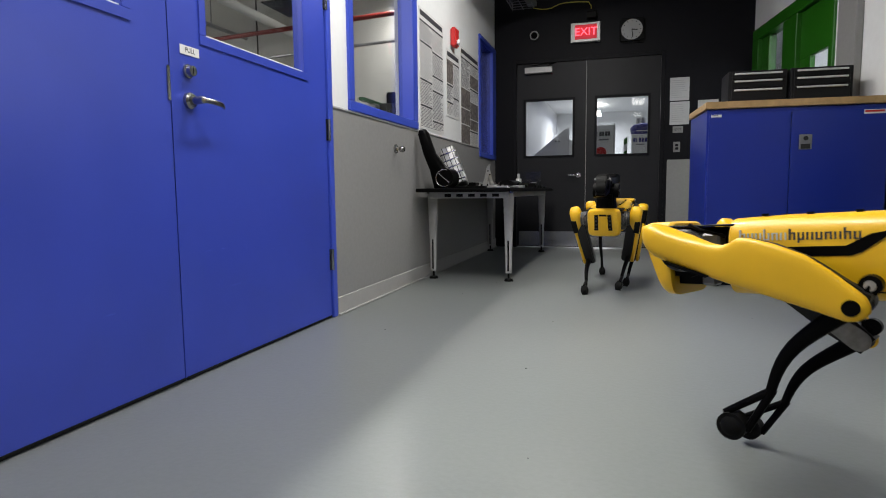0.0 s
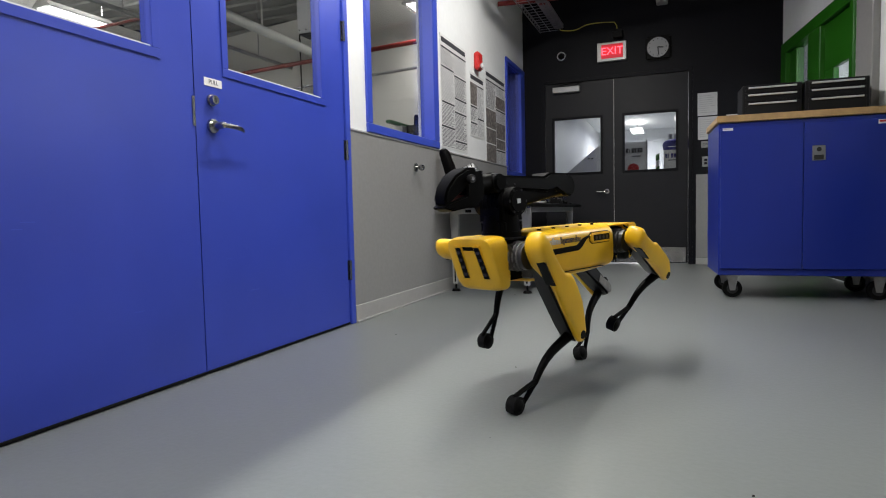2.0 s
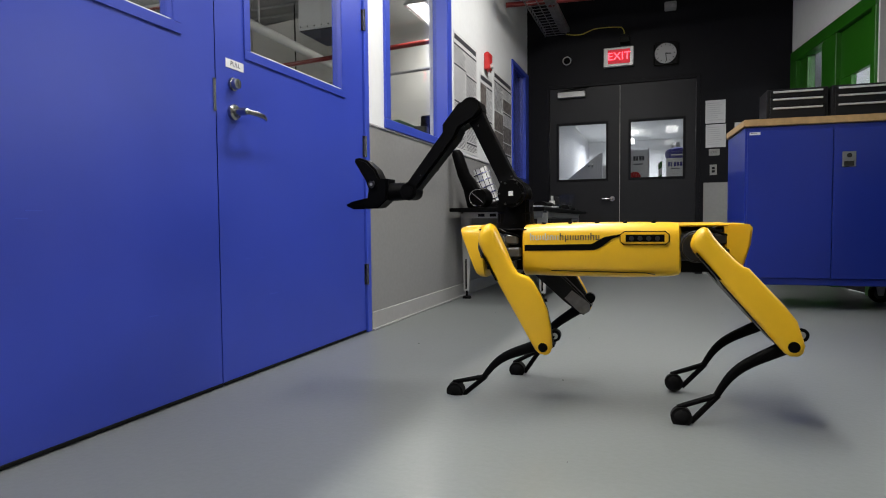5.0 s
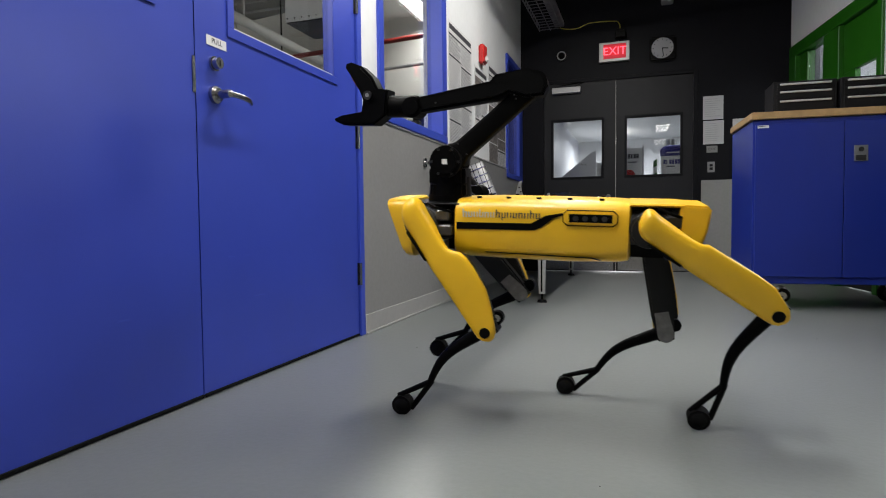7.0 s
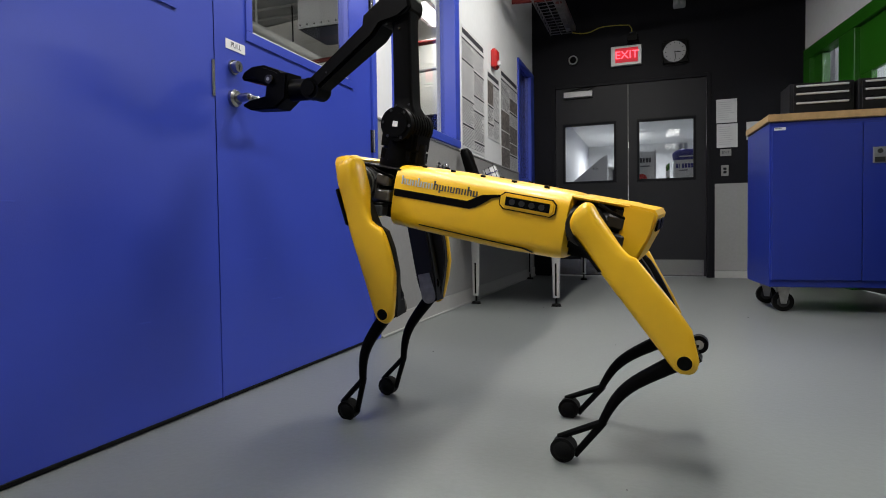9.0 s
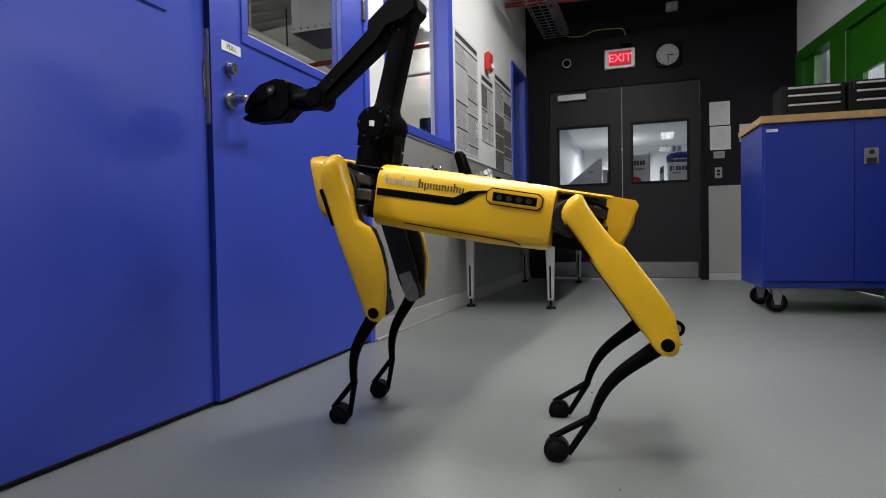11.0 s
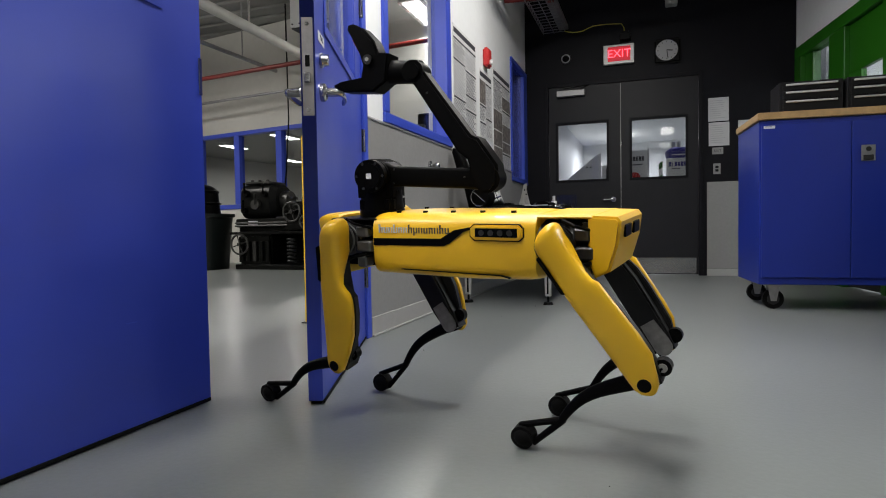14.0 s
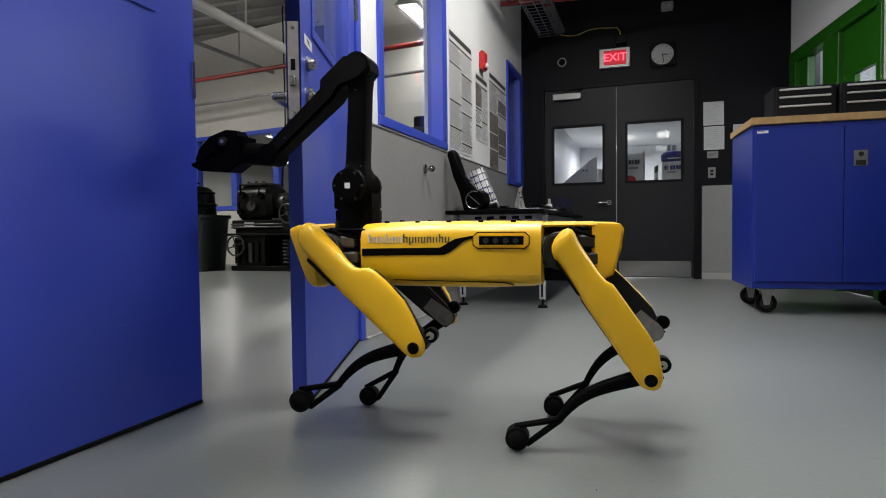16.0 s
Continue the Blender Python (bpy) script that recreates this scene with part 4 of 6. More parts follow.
def back_room():
    """What shows through the vision panels."""
    p = thing("supply_box", "white printed box under a navy blue bag", "box")
    bm = B()
    box(bm, 1.545, 5.3, 0.0, 1.98, 5.75, 1.368, 0.004)
    part("carton", bm, PAPER, p)
    for k, w in enumerate((0.026, 0.010, 0.028, 0.026, 0.030, 0.026)):
        bm = B()
        x = 1.566 + 0.034 * k
        box(bm, x, 5.294, 1.268, x + w, 5.2992, 1.322)
        part("print_bar", bm, NAVY, p, "dark blue printed bar")
    bm = B()
    box(bm, 1.60, 5.294, 1.232, 1.70, 5.2992, 1.246)
    part("print_bar", bm, INK, p)
    bg = thing("blue_bag", "crumpled navy blue plastic bag on a white box", "bag")
    bm = B()
    loft(bm, [oval(1.745, 5.5, z, (1, 0, 0), (0, 1, 0), w, w * 0.85, 3.2, 22) for z, w in ((1.3685, 0.205), (1.40, 0.215), (1.455, 0.212), (1.49, 0.19), (1.505, 0.13))])
    rnd = random.Random(3)
    for v in bm.verts:
        v.co += Vector((rnd.uniform(-0.012, 0.012), rnd.uniform(-0.012, 0.012), rnd.uniform(0, 0.012)))
    part("bag", bm, NAVY, bg)
    bm = B()
    box(bm, 1.60, 5.292, 1.405, 1.80, 5.298, 1.417)
    part("print_bar", bm, PAPER, bg)
    for k, x in enumerate((1.625, 1.69)):
        t = thing("metal_can", "grey metal can standing on the blue bag", "can", group="cans")
        bm = B()
        rod(bm, (x, 5.5, 1.50), (x, 5.5, 1.588), 0.027, n=18)
        part("body", bm, ALU, t)
        bm = B()
        rod(bm, (x, 5.5, 1.588), (x, 5.5, 1.594), 0.024, n=18)
        part("lid", bm, LGREY, t)
    p = thing("hygiene_poster", "white framed poster with dark bars and red disc", "poster")
    bm = B()
    box(bm, 1.02, 5.60, 0.95, 1.312, 5.62, 1.532, 0.003)
    part("sheet", bm, PAPER, p)
    for k, w in enumerate((0.026, 0.010, 0.03, 0.026, 0.032, 0.028)):
        bm = B()
        x = 1.055 + 0.037 * k
        box(bm, x, 5.594, 1.385, x + w, 5.5992, 1.445)
        part("print_bar", bm, INKDARK, p)
    bm = B()
    box(bm, 1.13, 5.594, 1.328, 1.25, 5.5992, 1.346)
    part("print_bar", bm, INK, p)
    bm = B()
    rod(bm, (1.15, 5.594, 1.165), (1.15, 5.5992, 1.165), 0.075, n=28)
    part("red_disc", bm, RED, p)
    for x0, x1 in ((1.0, 1.0195), (1.3125, 1.334)):
        bm = B()
        box(bm, x0, 5.59, 0.0, x1, 5.63, 1.55, 0.003)
        part("frame_bar", bm, LGREY, p)
    p = thing("striped_post", "green and white striped warning post", "post")
    for k in range(16):
        bm = B()
        bmesh.ops.create_cone(bm, cap_ends=True, segments=14, radius1=0.024, radius2=0.024, depth=0.082, matrix=Matrix.Translation((1.47, 5.35, 0.0415 + 0.083 * k)))
        for v in bm.verts:
            v.co.z = max(0.0, v.co.z + (v.co.x - 1.47) * 0.6)
        part("stripe_band", bm, GREEN if k % 2 else PAPER, p)
    p = thing("stair_panel", "grey sloping panel in the far room", "partition")
    bm = B()
    prism(bm, [(-0.2, 0.0), (0.69, 0.0), (0.69, 1.56), (0.62, 1.53), (0.256, 1.234), (-0.2, 0.86)], 6.0, 6.05)
    part("board", bm, LGREY, p)
    bm = B()
    rod(bm, (0.50, 5.996, 1.37), (0.50, 5.999, 1.37), 0.012, n=10)
    rod(bm, (0.55, 5.996, 1.37), (0.55, 5.999, 1.37), 0.012, n=10)
    part("bolt", bm, STEEL, p)
    p = thing("door_notice", "dark poster on a white board in the far room", "poster")
    bm = B()
    box(bm, 0.72, 5.7, 0.6, 0.95, 5.72, 1.36, 0.003)
    part("board", bm, PAPER, p)
    bm = B()
    box(bm, 0.78, 5.694, 1.05, 0.83, 5.6992, 1.32)
    part("print_bar", bm, INKDARK, p)
    p = thing("ceiling_panel_light", "lit ceiling panel in the far room", "lamp")
    bm = B()
    box(bm, 0.49, 13.9, 2.74, 0.79, 14.9, 2.78)
    part("diffuser", bm, TUBE, p)
    bm = B()
    rod(bm, (0.64, 14.4, 2.78), (0.64, 14.4, 3.0), 0.01, n=6)
    part("hanger", bm, GALV, p)


back_room()


def workshop():
    """The workshop seen through the doors and window."""
    X0, H = -7.2, 3.95
    bm = B()
    box(bm, X0 - 0.1, -6.0, 0, X0, 6.3, H)
    box(bm, X0 - 0.1, -6.1, 0, -0.16, -6.0, H)
    solid("wall_workshop", bm, SHOPWALL, "off-white workshop walls", "wall", kind="structure")
    bm = B()
    box(bm, -0.30, DY + 0.2, 0, -0.162, 5.2, H)
    solid("wall_workshop_side", bm, SHOPWALL, "off-white workshop partition wall", "wall", kind="structure")
    bm = B()
    for k in range(36):
        y0 = -6.0 + k * 0.36
        box(bm, X0, y0, H, -0.16, y0 + 0.20, H + 0.04)
        box(bm, X0, y0 + 0.20, H + 0.04, -0.16, y0 + 0.36, H + 0.08)
    solid("ceiling_workshop", bm, DECK, "corrugated steel roof deck", "ceiling", kind="structure")
    # far wall of the workshop, a little out of square, with its window band
    skew = pose(-6.107, 6.045, 0, 0, 0, -10.1)
    bm = B()
    box(bm, -1.3, 0, 0, 6.05, 0.12, 0.93)
    box(bm, -1.3, 0, 2.26, 6.05, 0.12, H)
    box(bm, 2.90, 0, 0.93, 6.05, 0.12, 2.26)
    solid("wall_workshop_far", bm, SHOPWALL, "off-white workshop wall above a window band", "wall", kind="structure", m=skew)
    w = thing("window_3", "long blue framed window band in the workshop wall", "window", kind="structure", m=skew)
    bm = B()
    box(bm, -1.3, -0.02, 0.932, 2.898, 0.10, 1.01, 0.005)
    part("sill_rail", bm, BLUE2, w)
    bm = B()
    box(bm, -1.3, -0.02, 2.19, 2.898, 0.10, 2.258, 0.005)
    part("head_rail", bm, BLUE2, w)
    for s in (-1.29, -0.32, 0.66, 1.64, 2.62):
        bm = B()
        box(bm, s, -0.018, 1.012, s + 0.13, 0.10, 2.188, 0.005)
        part("mullion", bm, BLUE2, w)
        if s < 2:
            bm = B()
            box(bm, s + 0.131, 0.045, 1.012, s + 0.848 + 0.13, 0.05, 2.188)
            g = part("pane", bm, GLASS, w, "clear glass pane")
            g.visible_shadow = False
    bm = B()
    box(bm, -7.5, 0.125, 0, -7.4, 11.0, 3.0)
    box(bm, 3.1, 0.125, 0, 3.2, 11.0, 3.0)
    box(bm, -7.5, 11.0, 0, 3.2, 11.1, 3.0)
    box(bm, -7.5, 0.125, 0, -1.3, 0.2, 3.0)
    solid("wall_far_room", bm, SHOPWALL, "pale walls of the room past the window band", "wall", kind="structure", m=skew)
    bm = B()
    box(bm, -7.5, 0.125, 3.0, 3.2, 11.1, 3.1)
    solid("ceiling_far_room", bm, GREY, "grey ceiling of the room past the window band", "ceiling", kind="structure", m=skew)
    for x, y in FAR:
        l = thing("pendant_light", "bright hanging strip light in the far room", "lamp", group="far room lights")
        bm = B()
        prism(bm, [(x - 0.16, 2.75), (x + 0.16, 2.75), (x + 0.08, 2.82), (x - 0.08, 2.82)], y - 0.45, y + 0.45)
        part("reflector", bm, PAPER, l)
        bm = B()
        box(bm, x - 0.13, y - 0.42, 2.74, x + 0.13, y + 0.42, 2.748)
        part("diffuser", bm, SHOPTUBE, l)
        bm = B()
        rod(bm, (x, y, 2.82), (x, y, 3.0), 0.008, n=6)
        part("hanger", bm, GALV, l)
    for x, y, power in SHOP:
        l = thing("strip_light", "bright fluorescent strip fixture under the roof", "lamp", group="workshop lights")
        bm = B()
        prism(bm, [(-0.17, 0.0), (0.17, 0.0), (0.08, 0.08), (-0.08, 0.08)], -0.46, 0.46)
        part("reflector", bm, PAPER, l)
        bm = B()
        box(bm, -0.11, -0.43, -0.012, 0.11, 0.43, -0.002)
        part("diffuser", bm, SHOPTUBE, l)
        for yy in (-0.4, 0.4):
            bm = B()
            rod(bm, (0, yy, 0.08), (0, yy, H - 3.32), 0.006, n=6)
            part("hanger", bm, GALV, l)
        l.matrix_basis = pose(x, y, 3.32)
    # pipes
    bm = B()
    rod(bm, (-3.05, -3.5, 3.0), (-3.26, 5.4, 3.0), 0.06, n=20)
    for k in range(3):
        rod(bm, (-3.1 - 0.05 * k, -1 + 2.2 * k, 3.05), (-3.1 - 0.05 * k, -1 + 2.2 * k, 3.94), 0.012, n=6)
    solid("duct_pipe", bm, PIPE, "large white pipe below the roof deck", "pipe")
    bm = B()
    rod(bm, (-7.1, 5.09, 2.9), (-0.35, 4.26, 2.9), 0.032, n=12)
    rod(bm, (-7.1, 3.2, 3.3), (-0.35, 2.9, 3.3), 0.022, n=12)
    solid("sprinkler_main", bm, ORANGE, "red sprinkler main in the workshop", "pipe")
    bm = B()
    rod(bm, (-4.6, -3.0, 3.12), (-4.35, 5.6, 3.12), 0.03, n=10)
    rod(bm, (-7.1, 5.6, 2.66), (-0.35, 4.72, 2.70), 0.022, n=10)
    for k in range(3):
        rod(bm, (-4.5 + 0.06 * k, 0 + 2.4 * k, 3.12), (-4.5 + 0.06 * k, 0 + 2.4 * k, 3.94), 0.01, n=6)
    solid("conduit", bm, GALV, "thin grey conduit pipes", "pipe")
    u = thing("unit_heater", "white sheet metal unit heater hung from the roof", "heater")
    bm = B()
    box(bm, -2.00, 2.43, 2.54, -1.54, 2.98, 3.25, 0.01)
    part("casing", bm, PAPER, u)
    for k in range(6):
        bm = B()
        rod(bm, (-1.97 + 0.08 * k, 2.424, 2.57), (-1.97 + 0.08 * k, 2.43, 2.57), 0.008, n=8)
        part("rivet", bm, BLACK, u)
    bm = B()
    box(bm, -1.99, 2.44, 2.528, -1.55, 2.97, 2.539, 0.003)
    part("base_tray", bm, GUN, u, "dark underside tray")
    for x in (-1.92, -1.62):
        bm = B()
        rod(bm, (x, 2.68, 3.25), (x, 2.68, H), 0.008, n=6)
        part("hanger", bm, GALV, u)
    bm = B()
    tube(bm, [(-3.75, 5.0, 3.9), (-3.74, 5.0, 2.2), (-3.80, 5.0, 1.45), (-3.9, 5.05, 0.95)], 0.012, 6)
    solid("hanging_cable", bm, BLACK, "black power cable hanging to the lathe", "cable")
    # green bin
    b = thing("waste_bin", "dark green plastic bin with black contents", "bin")
    bm = B()
    loft(bm, [oval(-4.85, 4.35, z, (1, 0, 0), (0, 1, 0), w, w * 0.8, 5, 20) for z, w in ((0, 0.34), (0.75, 0.40), (0.752, 0.43), (0.80, 0.43))])
    part("tub", bm, BIN, b)
    bm = B()
    rod(bm, (-4.8, 4.32, 0.80), (-4.8, 4.32, 1.12), 0.27, 0.24, n=18)
    ring(bm, (-4.8, 4.32, 0.95), (0, 0, 1), 0.26, 0.02, 20)
    ring(bm, (-4.8, 4.32, 1.12), (0, 0, 1), 0.235, 0.02, 20)
    ball(bm, (-4.8, 4.32, 1.13), 0.23, 1, 1, 0.45)
    tube(bm, [(-4.8, 4.2, 1.2), (-4.72, 4.15, 1.27), (-4.60, 4.15, 1.24)], 0.012, 6)
    part("canister", bm, BLACK, b, "black canister standing in the bin")
    # the lathe: headstock towards the bin, tailstock towards the doorway
    l = thing("metal_lathe", "black engine lathe with steel handwheels and levers", "machine")
    ox, oy = -3.55, 4.70

    def P(x, y, z):
        return (ox + x, oy + y, z)
    bm = B()
    box(bm, *P(-0.75, -0.30, 0.0), *P(1.25, 0.3, 0.07), 0.01)
    box(bm, *P(-0.72, -0.27, 0.07), *P(-0.15, 0.26, 0.50), 0.03, 2)
    box(bm, *P(0.55, -0.27, 0.07), *P(1.15, 0.26, 0.50), 0.03, 2)
    part("base", bm, MACHINE, l)
    bm = B()
    box(bm, *P(-0.74, 0.20, 0.07), *P(1.24, 0.29, 0.60), 0.01)
    box(bm, *P(-0.74, -0.20, 0.535), *P(1.24, 0.20, 0.60), 0.01)
    part("rear_panel", bm, MACHINE, l, "black sheet panel behind the bed")
    bm = B()
    box(bm, *P(-0.80, 0.345, 0.36), *P(1.30, 0.365, 0.98), 0.006)
    part("splash_guard", bm, MACHINE, l, "black splash guard")
    for k in range(5):
        bm = B()
        x = -0.66 + 0.11 * k
        box(bm, *P(x, -0.31, 0.12), *P(x + 0.06, -0.272, 0.40), 0.006)
        part("vent_rib", bm, MACHINE_GREY if k == 2 else MACHINE, l)
    bm = B()
    box(bm, *P(-0.72, -0.30, 0.60), *P(1.25, 0.28, 0.72), 0.012)
    box(bm, *P(-0.78, -0.36, 0.50), *P(1.3, 0.34, 0.535), 0.006)
    part("bed", bm, MACHINE, l, "worn steel lathe bed and chip tray")
    for y in (-0.22, 0.16):
        bm = B()
        prism(bm, [(ox - 0.1, 0.72), (ox + 1.24, 0.72), (ox + 1.24, 0.745), (ox - 0.1, 0.745)], oy + y, oy + y + 0.05, 0.006)
        part("way", bm, MACHINE_GREY, l, "ground steel bed way")
    bm = B()
    loft(bm, [oval(*P(x, 0, 0.97), (0, 1, 0), (0, 0, 1), w, h, 3.2, 24) for x, w, h in ((-0.70, 0.18, 0.19), (-0.66, 0.25, 0.25), (-0.18, 0.26, 0.26), (-0.10, 0.20, 0.20))])
    part("headstock", bm, MACHINE, l)
    bm = B()
    box(bm, *P(-0.62, -0.2, 1.215), *P(-0.2, 0.2, 1.25), 0.012)
    for x in (-0.55, -0.42, -0.29):
        rod(bm, P(x, -0.12, 1.25), P(x, -0.12, 1.28), 0.022, n=12)
    part("headstock_cover", bm, MACHINE_GREY, l, "worn grey headstock cover")
    bm = B()
    rod(bm, P(-0.11, 0, 0.98), P(0.02, 0, 0.98), 0.13, n=28)
    for k in range(3):
        a = k * 2.094 + 0.4
        box(bm, *P(0.02, 0.08 * math.cos(a) - 0.02, 0.98 + 0.08 * math.sin(a) - 0.02), *P(0.07, 0.08 * math.cos(a) + 0.02, 0.98 + 0.08 * math.sin(a) + 0.02), 0.004)
    part("chuck", bm, MACHINE_GREY, l, "steel three-jaw chuck")
    for x, z, r in ((-0.55, 1.08, 0.05), (-0.38, 0.92, 0.07), (-0.24, 1.06, 0.045), (-0.58, 0.84, 0.04)):
        bm = B()
        rod(bm, P(x, -0.24, z), P(x, -0.31, z), r, n=18)
        tube(bm, [P(x, -0.31, z), P(x + 0.04, -0.36, z + 0.13)], 0.011)
        ball(bm, P(x + 0.04, -0.36, z + 0.13), 0.02)
        part("control_lever", bm, MACHINE_GREY if r > 0.06 else BLACK, l)
    for x, y, z, r in ((0.28, -0.40, 0.80, 0.13), (0.50, -0.42, 0.66, 0.08), (-0.60, -0.38, 0.36, 0.14)):
        bm = B()
        ring(bm, P(x, y, z), (0, 1, 0), r, 0.014, 28)
        for k in range(4):
            a = k * 1.571 + 0.3
            rod(bm, P(x, y, z), P(x + r * math.cos(a), y, z + r * math.sin(a)), 0.009, n=6)
        rod(bm, P(x, y - 0.03, z), P(x, -0.27, z), 0.026)
        rod(bm, P(x + r * 0.7, y, z + r * 0.7), P(x + r * 0.7, y - 0.08, z + r * 0.7), 0.013)
        part("handwheel", bm, MACHINE_GREY, l, "steel rim handwheel")
    bm = B()
    box(bm, *P(0.15, -0.36, 0.56), *P(0.60, -0.301, 0.86), 0.02, 2)
    box(bm, *P(0.15, -0.36, 0.746), *P(0.60, 0.26, 0.84), 0.02, 2)
    box(bm, *P(0.25, -0.18, 0.84), *P(0.48, 0.18, 0.94), 0.015)
    box(bm, *P(0.28, -0.16, 0.94), *P(0.42, 0.02, 1.02), 0.015)
    part("carriage", bm, MACHINE, l)
    bm = B()
    box(bm, *P(0.30, -0.14, 1.02), *P(0.40, -0.02, 1.10), 0.008)
    rod(bm, P(0.35, -0.08, 1.10), P(0.35, -0.08, 1.15), 0.018)
    tube(bm, [P(0.35, -0.08, 1.14), P(0.40, -0.26, 1.20)], 0.011)
    part("tool_post", bm, MACHINE_GREY, l, "steel tool post with clamp lever")
    bm = B()
    loft(bm, [oval(*P(x, 0, 0.94), (0, 1, 0), (0, 0, 1), w, h, 3.0, 20) for x, w, h in ((0.78, 0.08, 0.09), (0.82, 0.13, 0.14), (1.08, 0.13, 0.14), (1.12, 0.07, 0.08))])
    box(bm, *P(0.80, -0.18, 0.746), *P(1.10, 0.18, 0.84), 0.015)
    rod(bm, P(0.60, 0, 0.98), P(0.80, 0, 0.98), 0.03)
    part("tailstock", bm, MACHINE, l)
    for z in (0.66, 0.62):
        bm = B()
        rod(bm, P(-0.7, -0.335, z), P(1.22, -0.335, z), 0.012, n=10)
        part("lead_screw", bm, MACHINE_GREY, l)
    bm = B()
    box(bm, *P(-0.50, -0.300, 0.62), *P(-0.34, -0.3005 - 0.003, 0.69))
    part("nameplate", bm, LGREY, l, "small pale nameplate")
    for k in range(7):
        bm = B()
        ring(bm, P(0.20, -0.30, 0.12 + 0.05 * k), (0, 0.2, 1), 0.055, 0.013, 16, 6)
        part("spring_coil", bm, GUN, l)
    p = thing("yellow_post", "yellow painted steel guard post", "post")
    bm = B()
    box(bm, YP[0] - 0.03, YP[1] - 0.03, 0, YP[0] + 0.03, YP[1] + 0.03, 1.10, 0.006)
    part("post", bm, YELLOW, p)
    bm = B()
    box(bm, YP[0] - 0.045, YP[1] - 0.045, 0, YP[0] + 0.045, YP[1] + 0.045, 0.008, 0.002)
    part("base_plate", bm, GUN, p)
    t = thing("shop_bench", "grey steel bench below the workshop window", "bench")
    bm = B()
    box(bm, -1.05, 1.55, 1.22, -0.35, 2.9, 1.26, 0.005)
    part("benchtop", bm, GALV, t)
    for x in (-1.0, -0.4):
        for y in (1.6, 2.85):
            bm = B()
            box(bm, x - 0.025, y - 0.025, 0, x + 0.025, y + 0.025, 1.22, 0.004)
            part("leg", bm, GUN, t)
    v = thing("bench_vise", "black bench vise with steel jaws on the bench", "vise")
    bm = B()
    rod(bm, (-0.5, 2.17, 1.2605), (-0.5, 2.17, 1.30), 0.06, 0.045, n=18)
    box(bm, -0.56, 2.10, 1.30, -0.44, 2.25, 1.36, 0.012)
    box(bm, -0.56, 2.15, 1.36, -0.44, 2.25, 1.54, 0.012)
    part("body", bm, BLACK, v)
    bm = B()
    box(bm, -0.56, 1.98, 1.33, -0.44, 2.06, 1.42, 0.01)
    rod(bm, (-0.5, 1.95, 1.36), (-0.5, 2.10, 1.36), 0.02)
    part("jaw", bm, MACHINE_GREY, v)
    s = thing("green_straightedge", "green painted steel bar across blocks on the bench", "tool")
    bm = B()
    box(bm, -0.60, 1.66, 1.405, -0.55, 2.05, 1.43, 0.004)
    part("bar", bm, GREENTOP, s)
    bm = B()
    box(bm, -0.60, 1.86, 1.2605, -0.54, 1.96, 1.405, 0.006)
    part("block", bm, ALU, s)


YP = (-0.55, 0.365)
GREENTOP = mat("green_bench_top", (0.03, 0.09, 0.04), 0.5)
workshop()


def corridor_troffers():
    for x, y, z, sx, sy, watts in TROFFERS:
        l = thing("ceiling_troffer", "white fluorescent ceiling fixture", "lamp", group="corridor lights")
        bm = B()
        box(bm, -sx / 2 - 0.03, -sy / 2 - 0.03, 0.0, sx / 2 + 0.03, sy / 2 + 0.03, 0.08, 0.006)
        part("housing", bm, PAPER, l)
        for yy in (-0.4, 0.4):
            bm = B()
            rod(bm, (0, yy, 0.08), (0, yy, CEIL - z), 0.006, n=6)
            part("hanger", bm, GALV, l)
        l.matrix_basis = pose(x, y, z)
    x, y, z, sx, sy, watts = STRIP
    l = thing("partition_strip_light", "long slim tube light above the partition", "lamp")
    bm = B()
    box(bm, x - 0.04, y - sy / 2, z, x + 0.04, y + sy / 2, z + 0.05, 0.006)
    part("housing", bm, PAPER, l)
    for k in range(4):
        bm = B()
        rod(bm, (x, y + (k - 1.5) * 1.7, z + 0.05), (x, y + (k - 1.5) * 1.7, CEIL), 0.006, n=6)
        part("hanger", bm, GALV, l)


corridor_troffers()


def floor_specks():
    """Small dark grit and paint chips lying about."""
    rnd = random.Random(21)
    bm = B()
    for k in range(16):
        x, y, w = rnd.uniform(0.1, 2.4), rnd.uniform(-2.6, 2.4), rnd.uniform(0.001, 0.0028)
        box(bm, x - w, y - w * rnd.uniform(0.5, 1.5), 0.0, x + w, y + w, 0.0012)
    solid("grit", bm, RUBBER, "scattered dark grit specks on the floor", "grit", kind="stuff")


floor_specks()


# ---- the robots ----
HL, HW, THIGH, SHANK = 0.311, 0.174, 0.355, 0.354      # hip half length and width, leg lengths
ARM_X, ARM_Z, UPPER, FORE, HAND = 0.258, 0.174, 0.331, 0.364, 0.226
LEG_SIGNS = (("front_left", 1, 1), ("front_right", 1, -1), ("rear_left", -1, 1), ("rear_right", -1, -1))


def shell_ring(x, hw, z0, z1, power=5.0, n=28):
    return oval(x, 0, (z0 + z1) / 2, (0, 1, 0), (0, 0, 1), hw, (z1 - z0) / 2, power, n)


